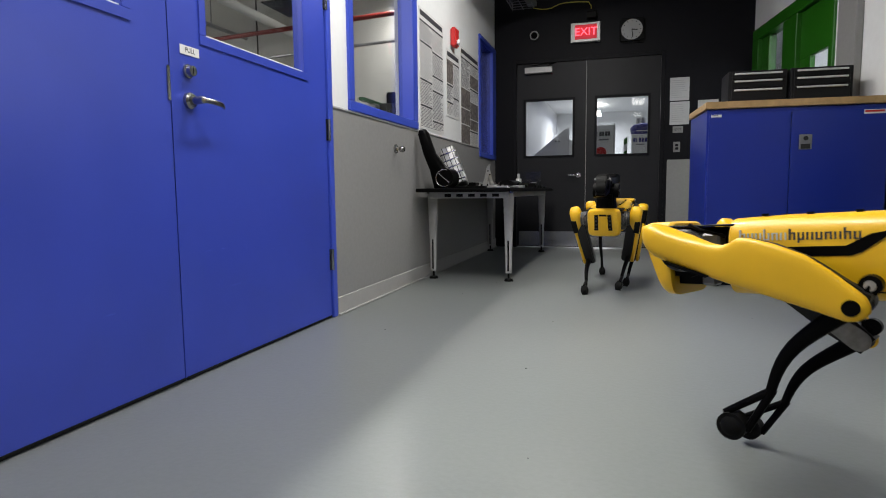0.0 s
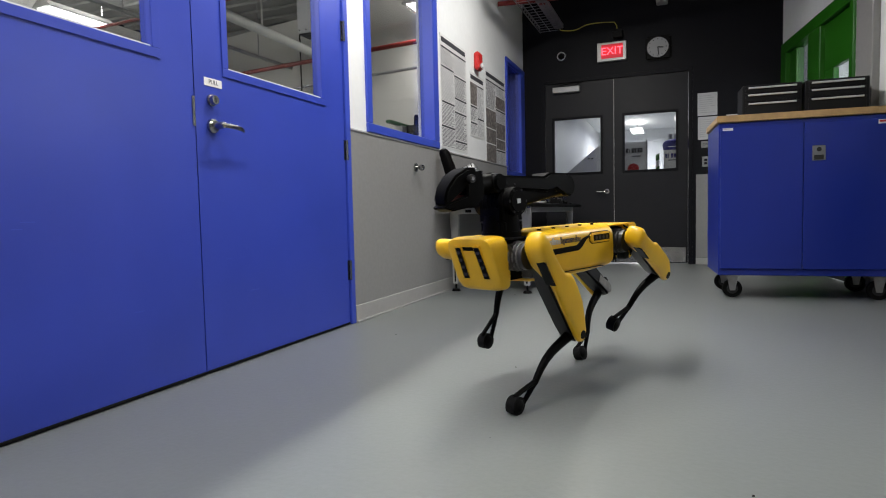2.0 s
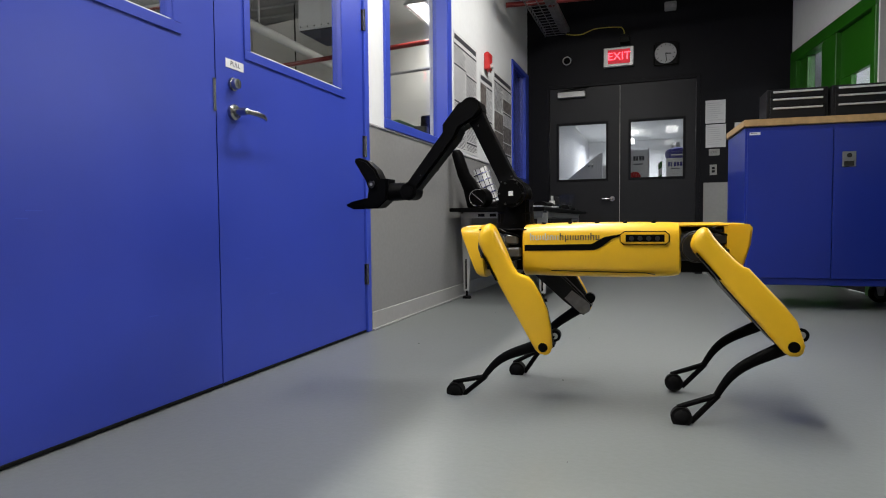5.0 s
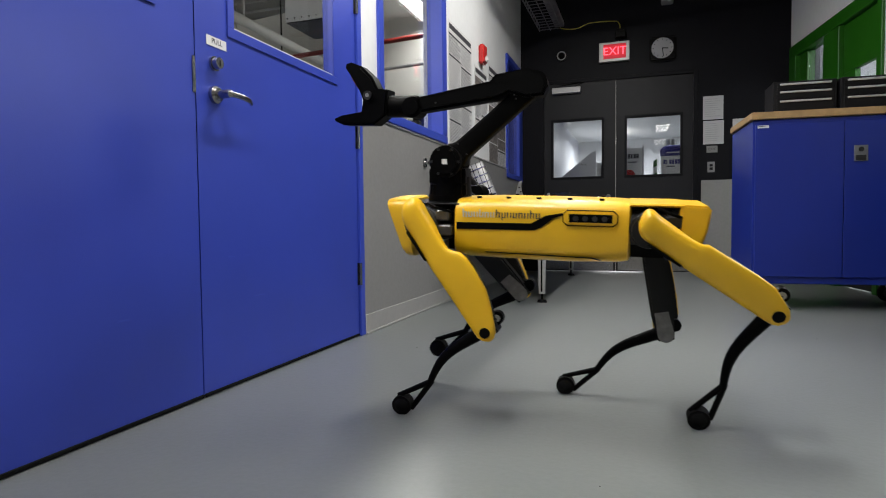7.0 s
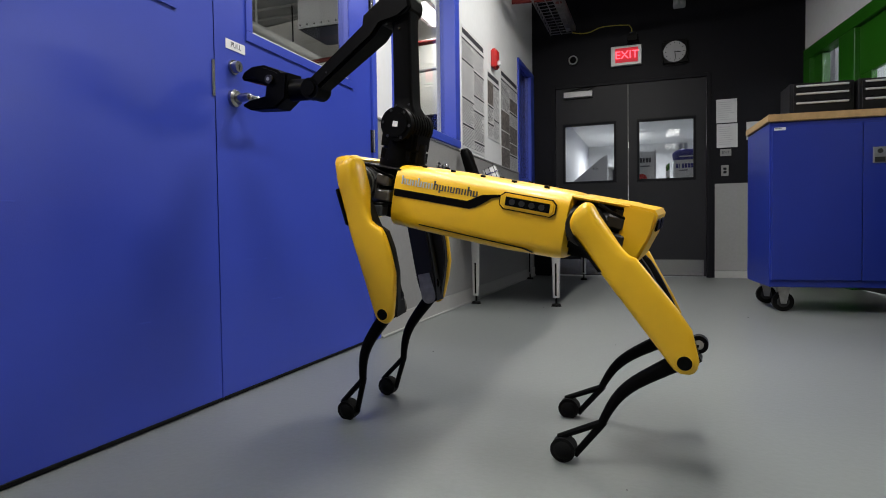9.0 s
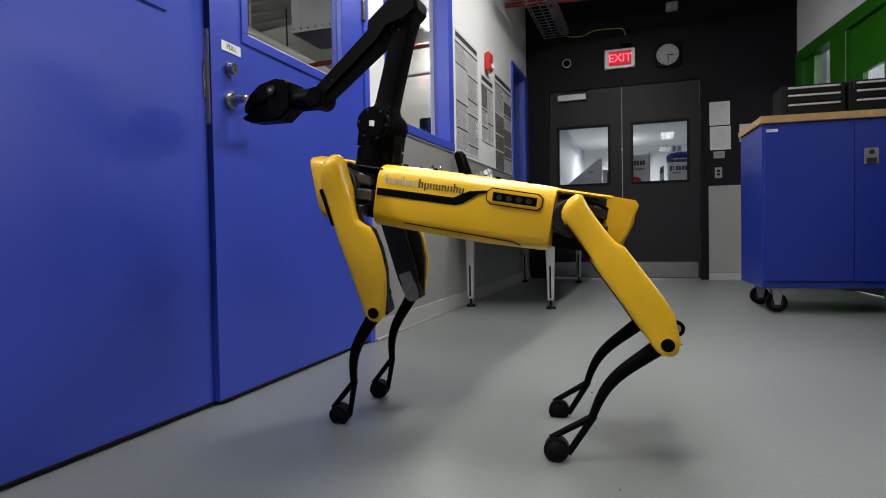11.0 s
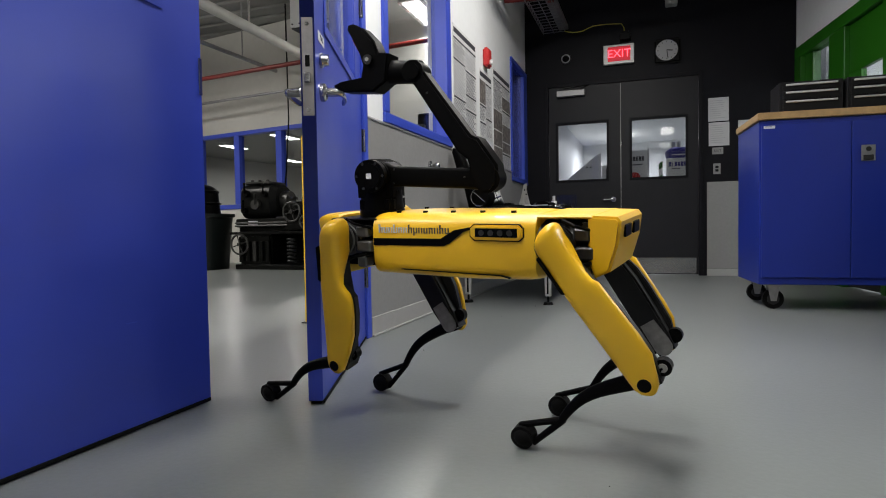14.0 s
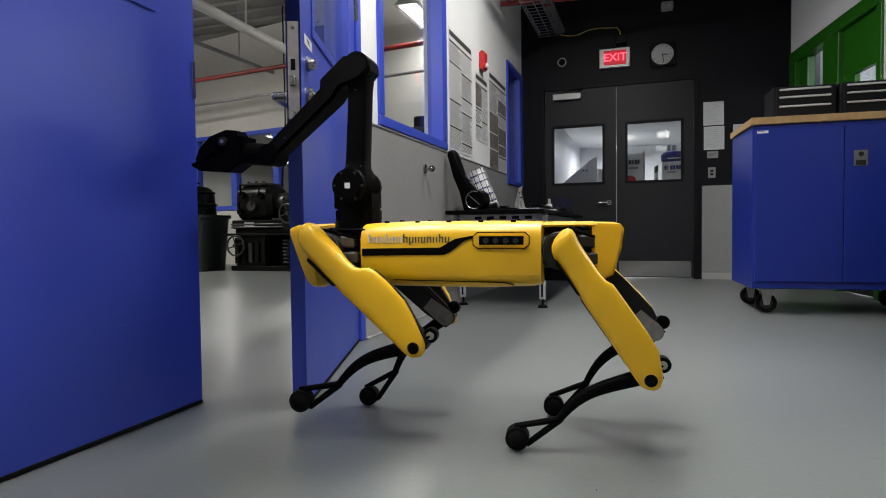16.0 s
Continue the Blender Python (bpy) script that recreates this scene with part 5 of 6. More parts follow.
def robot_body(r):
    bm = B()
    loft(bm, [shell_ring(*s) for s in ((0.214, 0.112, -0.096, 0.058), (0.208, 0.122, -0.102, 0.066), (0.10, 0.123, -0.104, 0.070), (-0.10, 0.123, -0.106, 0.070),
                                       (-0.24, 0.122, -0.100, 0.068), (-0.262, 0.121, -0.096, 0.066), (-0.268, 0.110, -0.09, 0.060))])
    shell = part("body_shell", bm, YELLOW, r)
    bm = B()
    box(bm, -0.40, -0.085, -0.085, 0.37, 0.085, 0.048, 0.02, 2)
    box(bm, 0.215, -0.10, 0.030, 0.37, 0.10, 0.048, 0.01)
    box(bm, 0.20, -0.114, 0.0485, 0.36, 0.114, 0.0535, 0.002)
    box(bm, -0.37, -0.10, 0.030, -0.27, 0.10, 0.052, 0.01)
    part("chassis", bm, BLACK, r, "black chassis between the hips")
    # caps: front wedge nose and rear block
    bm = B()
    loft(bm, [shell_ring(*s, 6.0) for s in ((0.352, 0.098, -0.106, 0.060), (0.358, 0.103, -0.112, 0.065), (0.412, 0.098, -0.112, 0.064), (0.434, 0.092, -0.106, 0.058), (0.440, 0.082, -0.096, 0.048))])
    for v in bm.verts:
        v.co.x += (v.co.z - 0.06) * 0.42 * max(0.0, (v.co.x - 0.34) / 0.11)
    cap = part("front_cap", bm, YELLOW, r)

    def face_panel(name, outline, x0, x1, material, label, parent, bev=0.0):
        """A plate on the sloping nose: its outline in y and z, from x0 to x1 out from the nose."""
        bm = B()
        prism(bm, outline, -x1, -x0, bev)
        for v in bm.verts:
            y, z, x = v.co.x, v.co.z, -v.co.y
            v.co = Vector((x + (z - 0.06) * 0.42, y, z))
        bmesh.ops.recalc_face_normals(bm, faces=bm.faces)
        return part(name, bm, material, parent, label)
    face_panel("sensor_recess", [(-0.052, -0.074), (0.052, -0.074), (0.046, 0.034), (-0.046, 0.034)], 0.4380, 0.4415, BLACK, "black recess in the nose", cap, 0.001)
    for s in (-1, 1):
        pod = face_panel("sensor_pod", [(s * 0.026, -0.080), (s * 0.060, -0.080), (s * 0.054, 0.038), (s * 0.023, 0.038)], 0.4360, 0.4465, YELLOW, "yellow rim of a nose sensor", cap, 0.003)
        win = face_panel("sensor_window", [(s * 0.031, -0.072), (s * 0.055, -0.072), (s * 0.050, 0.031), (s * 0.028, 0.031)], 0.4466, 0.4476, BLACK, "black sensor window slot", pod)
        bm = B()
        for k in range(4):
            z = -0.056 + 0.024 * k
            x = 0.4477 + (z - 0.06) * 0.42
            rod(bm, (x, s * 0.041, z), (x + 0.0012, s * 0.041, z), 0.0075, n=12)
        part("lenses", bm, GUN, pod)
    bm = B()
    prism(bm, [(-0.386, 0.063), (-0.452, 0.061), (-0.461, 0.050), (-0.455, 0.0), (-0.436, -0.064), (-0.402, -0.080), (-0.386, -0.04)], -0.119, 0.119, 0.006, 2)
    box(bm, -0.400, -0.116, 0.055, -0.262, 0.116, 0.0640, 0.004)
    cap = part("rear_cap", bm, YELLOW, r)
    for y in (-0.045, 0.045):
        bm = B()
        box(bm, -0.4625, y - 0.032, 0.010, -0.4565, y + 0.032, 0.040, 0.003)
        part("port", bm, BLACK, cap, "black rear port")
    for s in (-1, 1):
        bm = B()
        prism(bm, [(-0.275, 0.046), (-0.385, 0.046), (-0.385, 0.020), (-0.275, 0.030)], s * 0.086, s * 0.092)
        part("recess_plate", bm, GUN, cap, "grey metal plate in the hip recess")
    for s in (-1, 1):
        bm = B()
        prism(bm, [(0.205, 0.001), (-0.006, 0.004), (-0.045, 0.026), (-0.090, 0.034), (-0.092, 0.028), (-0.070, 0.021), (-0.032, -0.008), (-0.014, -0.015), (0.205, -0.018)], s * 0.118, s * 0.1248)
        part("side_stripe", bm, BLACK, shell, "black side vent stripe")
        bm = B()
        prism(bm, [(-0.223, 0.0005), (-0.2345, 0.011), (-0.2345, 0.033), (-0.223, 0.0435), (-0.103, 0.0435), (-0.0905, 0.033), (-0.0905, 0.011), (-0.103, 0.0005)], s * 0.116, s * 0.1245)
        part("bezel_gap", bm, BLACK, shell, "thin dark gap round the camera bezel")
        bm = B()
        prism(bm, [(-0.221, 0.003), (-0.232, 0.012), (-0.232, 0.032), (-0.221, 0.041), (-0.105, 0.041), (-0.093, 0.032), (-0.093, 0.012), (-0.105, 0.003)], s * 0.116, s * 0.1300, 0.004)
        part("camera_bezel", bm, YELLOW, shell)
        bm = B()
        prism(bm, [(-0.220, 0.011), (-0.220, 0.033), (-0.108, 0.033), (-0.108, 0.011)], s * 0.1302, s * 0.1310)
        win = part("camera_window", bm, BLACK, shell, "black side camera window")
        for k in range(4):
            bm = B()
            x = -0.200 + k * 0.025
            rod(bm, (x, s * 0.1311, 0.0215), (x, s * 0.1318, 0.0215), 0.0075, n=12)
            part("lens", bm, GUN, win)
        bm = B()
        prism(bm, [(0.12, -0.0800), (-0.17, -0.0840), (-0.195, -0.090), (-0.195, -0.0915), (-0.17, -0.0862), (0.12, -0.0822)], s * 0.112, s * 0.1222)
        part("seam", bm, BLACK, shell, "dark lower panel seam")
        # name reduced to plain bars: pale first half, dark second half
        for k in range(14):
            x = 0.187 - k * 0.0158
            tall = 0.0225 if k in (0, 3, 6, 12) else 0.0150
            low = -0.006 if k == 7 else 0.0
            bm = B()
            box(bm, x - 0.0032, s * 0.1195, 0.0165 + low, x, s * 0.1238, 0.0165 + tall)
            box(bm, x - 0.0115, s * 0.1195, 0.0165, x - 0.0085, s * 0.1238, 0.0165 + 0.015)
            if k % 3 != 2:
                box(bm, x - 0.0086, s * 0.1195, 0.0165 + (0.0 if k % 2 else 0.0125), x - 0.0031, s * 0.1238, 0.0190 + (0.0 if k % 2 else 0.0125))
            part("lettering_bar", bm, LEGENDGREY if k < 6 else INKDARK, shell)
    for k in range(5):
        for s in (-1, 1):
            bm = B()
            rod(bm, (0.15 - k * 0.085, s * 0.075, 0.067), (0.15 - k * 0.085, s * 0.075, 0.0725), 0.007, n=10)
            part("top_plug", bm, BLACK, shell)
    return shell


LEGCORE = mat("satin_black_leg_casting", (0.010, 0.010, 0.0105), 0.4, spec=0.25, vary=0.15, scale=40, bump=0.15, stain=0.2)
LEGPLATE = mat("worn_grey_knee_casting", (0.22, 0.215, 0.21), 0.42, metal=0.4, vary=0.2, scale=50, bump=0.25, stain=0.3)
HIPGREY = mat("grey_hip_casting", (0.15, 0.15, 0.147), 0.42, metal=0.5, vary=0.15, scale=60, bump=0.25, stain=0.25)


def robot_hip(r, sx, sy):
    x = sx * HL
    bm = B()
    rod(bm, (x - 0.045, sy * 0.080, 0.0), (x + 0.045, sy * 0.080, 0.0), 0.046, n=20)
    rod(bm, (x, sy * 0.085, 0.0), (x, sy * 0.150, 0.0), 0.048, 0.042, n=24)
    hip = part("hip_motor", bm, GUN if sx > 0 else LEGCORE, r, "dark cast hip actuator")
    for k in range(3):
        bm = B()
        ring(bm, (x, sy * (0.105 + 0.014 * k), 0.0), (0, 1, 0), 0.0465 - 0.001 * k, 0.003, 24, 6)
        part("cooling_fin", bm, HIPGREY if sx > 0 else LEGCORE, hip)
    for dx, z, w in ((-0.062, 0.022, 0.020), (-0.066, -0.020, 0.024), (-0.058, -0.062, 0.016)):
        bm = B()
        box(bm, x + dx - w, sy * 0.10 - 0.018, z - 0.016, x + dx + w, sy * 0.10 + 0.022, z + 0.016, 0.005)
        part("actuator_bracket", bm, HIPGREY if sx > 0 else GUN, hip, "cast bracket of the hip actuator")
    bm = B()
    tube(bm, [(x - 0.09, sy * 0.11, 0.03), (x - 0.05, sy * 0.135, 0.045), (x - 0.02, sy * 0.13, 0.058)], 0.004, 6)
    part("wiring", bm, BLACK, hip)
    bm = B()
    tube(bm, [(x - 0.09, sy * 0.11, -0.04), (x - 0.055, sy * 0.14, -0.045), (x - 0.03, sy * 0.15, -0.055)], 0.004, 6)
    part("wiring", bm, BLACK, hip)
    return hip


def thigh_shell(bm, sx, sy):
    """The rounded upper leg shell: straight front, cut back behind the hip, fuller over the actuator, narrow at the knee."""
    secs = []
    crown = 0.92 if sx > 0 else 0.55     # the rear hip caps are flatter
    for z, xf, xr, hy in ((0.073, -0.028, -0.038, 0.006), (0.069, -0.017, -0.045, 0.015), (0.060, -0.004, -0.050, 0.021), (0.046, 0.008, -0.053, 0.025), (0.026, 0.016, -0.052, 0.026), (0.0, 0.0195, -0.049, 0.026),
                          (-0.03, 0.0205, -0.047, 0.026), (-0.09, 0.022, -0.046, 0.026), (-0.112, 0.0225, -0.049, 0.026), (-0.126, 0.023, -0.059, 0.027), (-0.138, 0.0235, -0.072, 0.027), (-0.16, 0.024, -0.079, 0.027),
                          (-0.20, 0.0245, -0.079, 0.027), (-0.26, 0.026, -0.071, 0.026), (-0.31, 0.027, -0.053, 0.025), (-0.335, 0.028, -0.041, 0.024), (-0.355, 0.028, -0.032, 0.023),
                          (-0.370, 0.022, -0.024, 0.021), (-0.380, 0.010, -0.012, 0.014), (-0.383, 0.004, -0.005, 0.006)):
        if z < -0.115:      # the front shells step out further over the actuator than the rear ones
            xr = max(xr, -0.057) if sx < 0 else max(xr, -0.077)
        # wide cap over the hip, thin outer shell below it
        f = min(1.0, max(0.0, (z + 0.115) / 0.085))
        f = f * f * (3 - 2 * f)
        wide = hy * (1.45 * f + 0.52 * (1 - f))
        secs.append(oval((xf + xr) / 2, sy * (0.008 * f + 0.033 * (1 - f)), z * crown if z > 0 else z, (1, 0, 0), (0, 1, 0), (xf - xr) / 2, wide, 3.2, 28))
    loft(bm, secs)


def robot_leg(r, name, sx, sy):
    bm = B()
    thigh_shell(bm, sx, sy)
    th = part("upper_leg", bm, YELLOW, r, "yellow upper leg shell")
    bm = B()
    prism(bm, [(0.010, -0.02), (-0.030, -0.02), (-0.032, -0.10), (-0.040, -0.17), (-0.038, -0.26), (-0.034, -0.32), (-0.026, -0.375), (0.020, -0.375), (0.0285, -0.30), (0.0265, -0.12), (0.012, -0.06)], sy * -0.036, sy * 0.025, 0.006)
    deep = 0.0 if sx > 0 else 0.020
    prism(bm, [(0.014, -0.07), (-0.040, -0.07), (-0.044, -0.12), (-0.072 + deep, -0.150), (-0.074 + deep, -0.20), (-0.066 + deep * 0.7, -0.26), (-0.049, -0.31), (-0.030, -0.36), (0.024, -0.36), (0.0225, -0.2)], sy * -0.003, sy * 0.020, 0.003)
    part("leg_core", bm, LEGCORE, th, "dark inner leg casting")
    bm = B()
    prism(bm, [(0.018, -0.285), (-0.022, -0.285), (-0.028, -0.345)] + [(-0.004 + 0.024 * math.cos(radians(a)), -0.356 + 0.024 * math.sin(radians(a))) for a in range(190, 361, 17)], sy * -0.040, sy * -0.0365, 0.002)
    part("knee_plate", bm, LEGPLATE, th, "pale grey knee casting")
    bm = B()
    rod(bm, (0, sy * 0.0455, -THIGH), (0, sy * 0.0470, -THIGH), 0.015, n=20)
    part("knee_cap", bm, BLACK, th, "black knee pivot disc")
    bm = B()
    prism(bm, [(0.016, -0.005), (0.0205, -0.008), (0.0235, -0.10), (0.018, -0.105)], sy * 0.012, sy * 0.046)
    part("edge_strip", bm, BLACK, th)
    # lower leg: origin at the knee, foot at -z
    bm = B()
    secs = []
    for k in range(13):
        f = k / 12.0
        z = 0.012 - 0.255 * f
        x = 0.024 * math.sin(math.pi * f) - 0.005 * math.sin(2 * math.pi * f) - 0.006 * f
        w = 0.021 - 0.011 * f
        secs.append(oval(x, sy * 0.004, z, (1, 0, 0), (0, 1, 0), w, 0.016 - 0.006 * f, 2.6, 14))
    loft(bm, secs)
    rod(bm, (0, sy * -0.016, 0), (0, sy * 0.020, 0), 0.024, n=18)
    rod(bm, (0, sy * -0.008, 0), (0.006, sy * -0.008, 0.040), 0.016, 0.013, n=12)
    sh = part("lower_leg", bm, CARBON, r, "slim black curved lower leg")
    bm = B()
    rod(bm, (0.006, sy * -0.020, 0.040), (0.006, sy * 0.002, 0.040), 0.019, n=20)
    part("knee_pulley", bm, BLACK, sh)
    bm = B()
    rod(bm, (0.006, sy * 0.002, 0.040), (0.006, sy * 0.0045, 0.040), 0.010, n=14)
    part("pulley_bolt", bm, LIGHTMETAL, sh)
    bm = B()
    top = (-0.006, sy * 0.004, -0.234)
    rod(bm, top, (0.027, sy * 0.004, -SHANK + 0.008), 0.0085, 0.0075, n=10)
    rod(bm, top, (-0.026, sy * 0.004, -SHANK + 0.012), 0.0085, 0.008, n=10)
    part("foot_fork", bm, CARBON, sh)
    bm = B()
    rod(bm, (0, sy * -0.012, -SHANK), (0, sy * 0.020, -SHANK), 0.029, n=22)
    ball(bm, (0, sy * 0.004, -SHANK), 0.029, 1, 0.85, 1)
    part("foot", bm, RUBBER, sh, "round black rubber foot")
    return th, sh


def robot_arm(r):
    bm = B()
    rod(bm, (0, 0, 0.052), (0, 0, 0.075), 0.066, n=28)
    box(bm, -0.056, -0.054, 0.066, 0.052, 0.054, 0.118, 0.012, 2)
    rod(bm, (0, 0, 0.075), (0, 0, 0.13), 0.064, 0.060, n=28)
    box(bm, -0.055, -0.055, 0.10, 0.055, 0.055, 0.165, 0.012, 2)
    turret = part("arm_turret", bm, CARBON, r, "black rotating arm turret")
    bm = B()
    rod(bm, (0, -0.078, ARM_Z), (0, 0.078, ARM_Z), 0.046, n=28)
    rod(bm, (0, -0.082, ARM_Z), (0, 0.082, ARM_Z), 0.035, n=28)
    part("shoulder_drum", bm, CARBON, turret)
    for s in (-1, 1):
        bm = B()
        box(bm, -0.0075, s * 0.082, ARM_Z - 0.0075, 0.0075, s * 0.0835, ARM_Z + 0.0075)
        part("marker", bm, PAPER, turret, "small white square marker")
        for k in range(6):
            a = k * math.pi / 3
            bm = B()
            rod(bm, (0.040 * math.cos(a), s * 0.078, ARM_Z + 0.040 * math.sin(a)), (0.040 * math.cos(a), s * 0.0795, ARM_Z + 0.040 * math.sin(a)), 0.004, n=8)
            part("bolt", bm, GUN, turret)

    for k in range(7):
        bm = B()
        ring(bm, (0, -0.052 + 0.0175 * k, ARM_Z), (0, 1, 0), 0.0455, 0.003, 28, 6)
        part("drum_rib", bm, CARBON, turret)
    bm = B()
    loft(bm, [oval(UPPER * f, 0, 0, (0, 1, 0), (0, 0, 1), w, h, 7, 24) for f, w, h in ((0.0, 0.040, 0.040), (0.10, 0.042, 0.040), (0.16, 0.034, 0.030), (0.24, 0.033, 0.029), (0.80, 0.032, 0.028), (0.95, 0.034, 0.031), (1.0, 0.034, 0.032))])
    rod(bm, (UPPER, -0.044, 0), (UPPER, 0.044, 0), 0.036, n=28)
    up = part("upper_arm", bm, CARBON, r, "matte black upper arm link")
    bm = B()
    prism(bm, [(-0.036, -0.012), (-0.020, -0.036), (0.022, -0.036), (0.075, -0.014), (0.11, -0.024), (FORE - 0.01, -0.023), (FORE - 0.005, 0.021), (0.125, 0.030), (0.105, 0.044), (0.015, 0.046), (-0.028, 0.020)], -0.036, 0.036, 0.008, 2)
    for v in bm.verts:
        if v.co.x < 0.118:
            v.co.y *= 1.33
    rod(bm, (FORE, -0.036, -0.004), (FORE, 0.036, -0.004), 0.031, n=24)
    rod(bm, (FORE, -0.041, -0.004), (FORE, 0.041, -0.004), 0.020, n=24)
    fo = part("forearm", bm, CARBON, r, "matte black angular forearm link")
    for ob, ln, yy in ((up, UPPER, 0.0345), (fo, FORE, 0.036)):
        for s in (-1, 1):
            for f, z in ((0.17, 0.02), (0.17, -0.02), (0.80, -0.004)):
                bm = B()
                rod(bm, (ln * f, s * (yy - 0.004), z), (ln * f, s * (yy + 0.0014), z), 0.0028, n=8)
                part("bolt", bm, GUN, ob)
    bm = B()
    rod(bm, (-0.01, 0, 0), (0.085, 0, 0), 0.032, 0.033, n=24)
    rod(bm, (0.0, 0, 0), (0.012, 0, 0), 0.034, 0.034, n=24)
    prism(bm, [(0.074, 0.031), (0.125, 0.034), (0.150, 0.012), (0.158, -0.034), (0.225, -0.044), (0.250, -0.054), (0.246, -0.061), (0.218, -0.073), (0.118, -0.073), (0.080, -0.044)], -0.040, 0.040, 0.008, 2)
    for v in bm.verts:
        if v.co.x > 0.07 and (abs(v.co.y) > 0.0335 or v.co.x > 0.0851):
            v.co.z += 0.016
    for v in bm.verts:
        if v.co.x > 0.16:
            v.co.y *= 1 - (v.co.x - 0.16) * 3.2
    hand = part("gripper", bm, CARBON, r, "black gripper with fixed lower jaw")
    bm = B()
    prism(bm, [(0.160, -0.0165), (0.222, -0.0275), (0.222, -0.0295), (0.160, -0.0185)], -0.024, 0.024)
    part("grip_pad", bm, REDPAD, hand, "dull red rubber grip pad")
    bm = B()
    rod(bm, (0.135, -0.049, 0.030), (0.135, 0.049, 0.030), 0.013, n=16)
    part("jaw_pivot", bm, GUN, hand)
    for s in (-1, 1):
        bm = B()
        rod(bm, (0.135, s * 0.049, 0.030), (0.135, s * 0.0505, 0.030), 0.006, n=6)
        part("bolt", bm, LIGHTMETAL, hand)
    bm = B()
    prism(bm, [(-0.045, 0.0), (-0.040, 0.022), (-0.010, 0.034), (0.045, 0.032), (0.090, 0.012), (0.115, -0.014), (0.118, -0.030), (0.108, -0.037), (0.075, -0.030), (0.030, -0.022), (-0.02, -0.024)], -0.037, 0.037, 0.008, 2)
    for v in bm.verts:
        if v.co.x > 0.03:
            v.co.y *= 1 - (v.co.x - 0.03) * 3.2
    jaw = part("gripper_jaw", bm, CARBON, r, "black moving gripper jaw")
    bm = B()
    prism(bm, [(0.032, -0.0235), (0.075, -0.0312), (0.075, -0.0330), (0.032, -0.0255)], -0.022, 0.022)
    part("grip_pad", bm, REDPAD, jaw, "dull red rubber grip pad")
    return turret, up, fo, hand, jaw


REDPAD = mat("red_rubber_pad", (0.22, 0.025, 0.015), 0.6)


def robot(arm):
    r = thing("quadruped_robot", "yellow four-legged robot with " + ("a black arm and gripper" if arm else "no arm, walking off"), "robot", group="robots")
    robot_body(r)
    for ob in r.children:
        ob.matrix_basis = pose(0, 0, 0.004)
    legs = []
    for name, sx, sy in LEG_SIGNS:
        robot_hip(r, sx, sy)
        legs.append(robot_leg(r, name, sx, sy))
    return r, legs, robot_arm(r) if arm else None


DOG = robot(True)
DOG2 = robot(False)


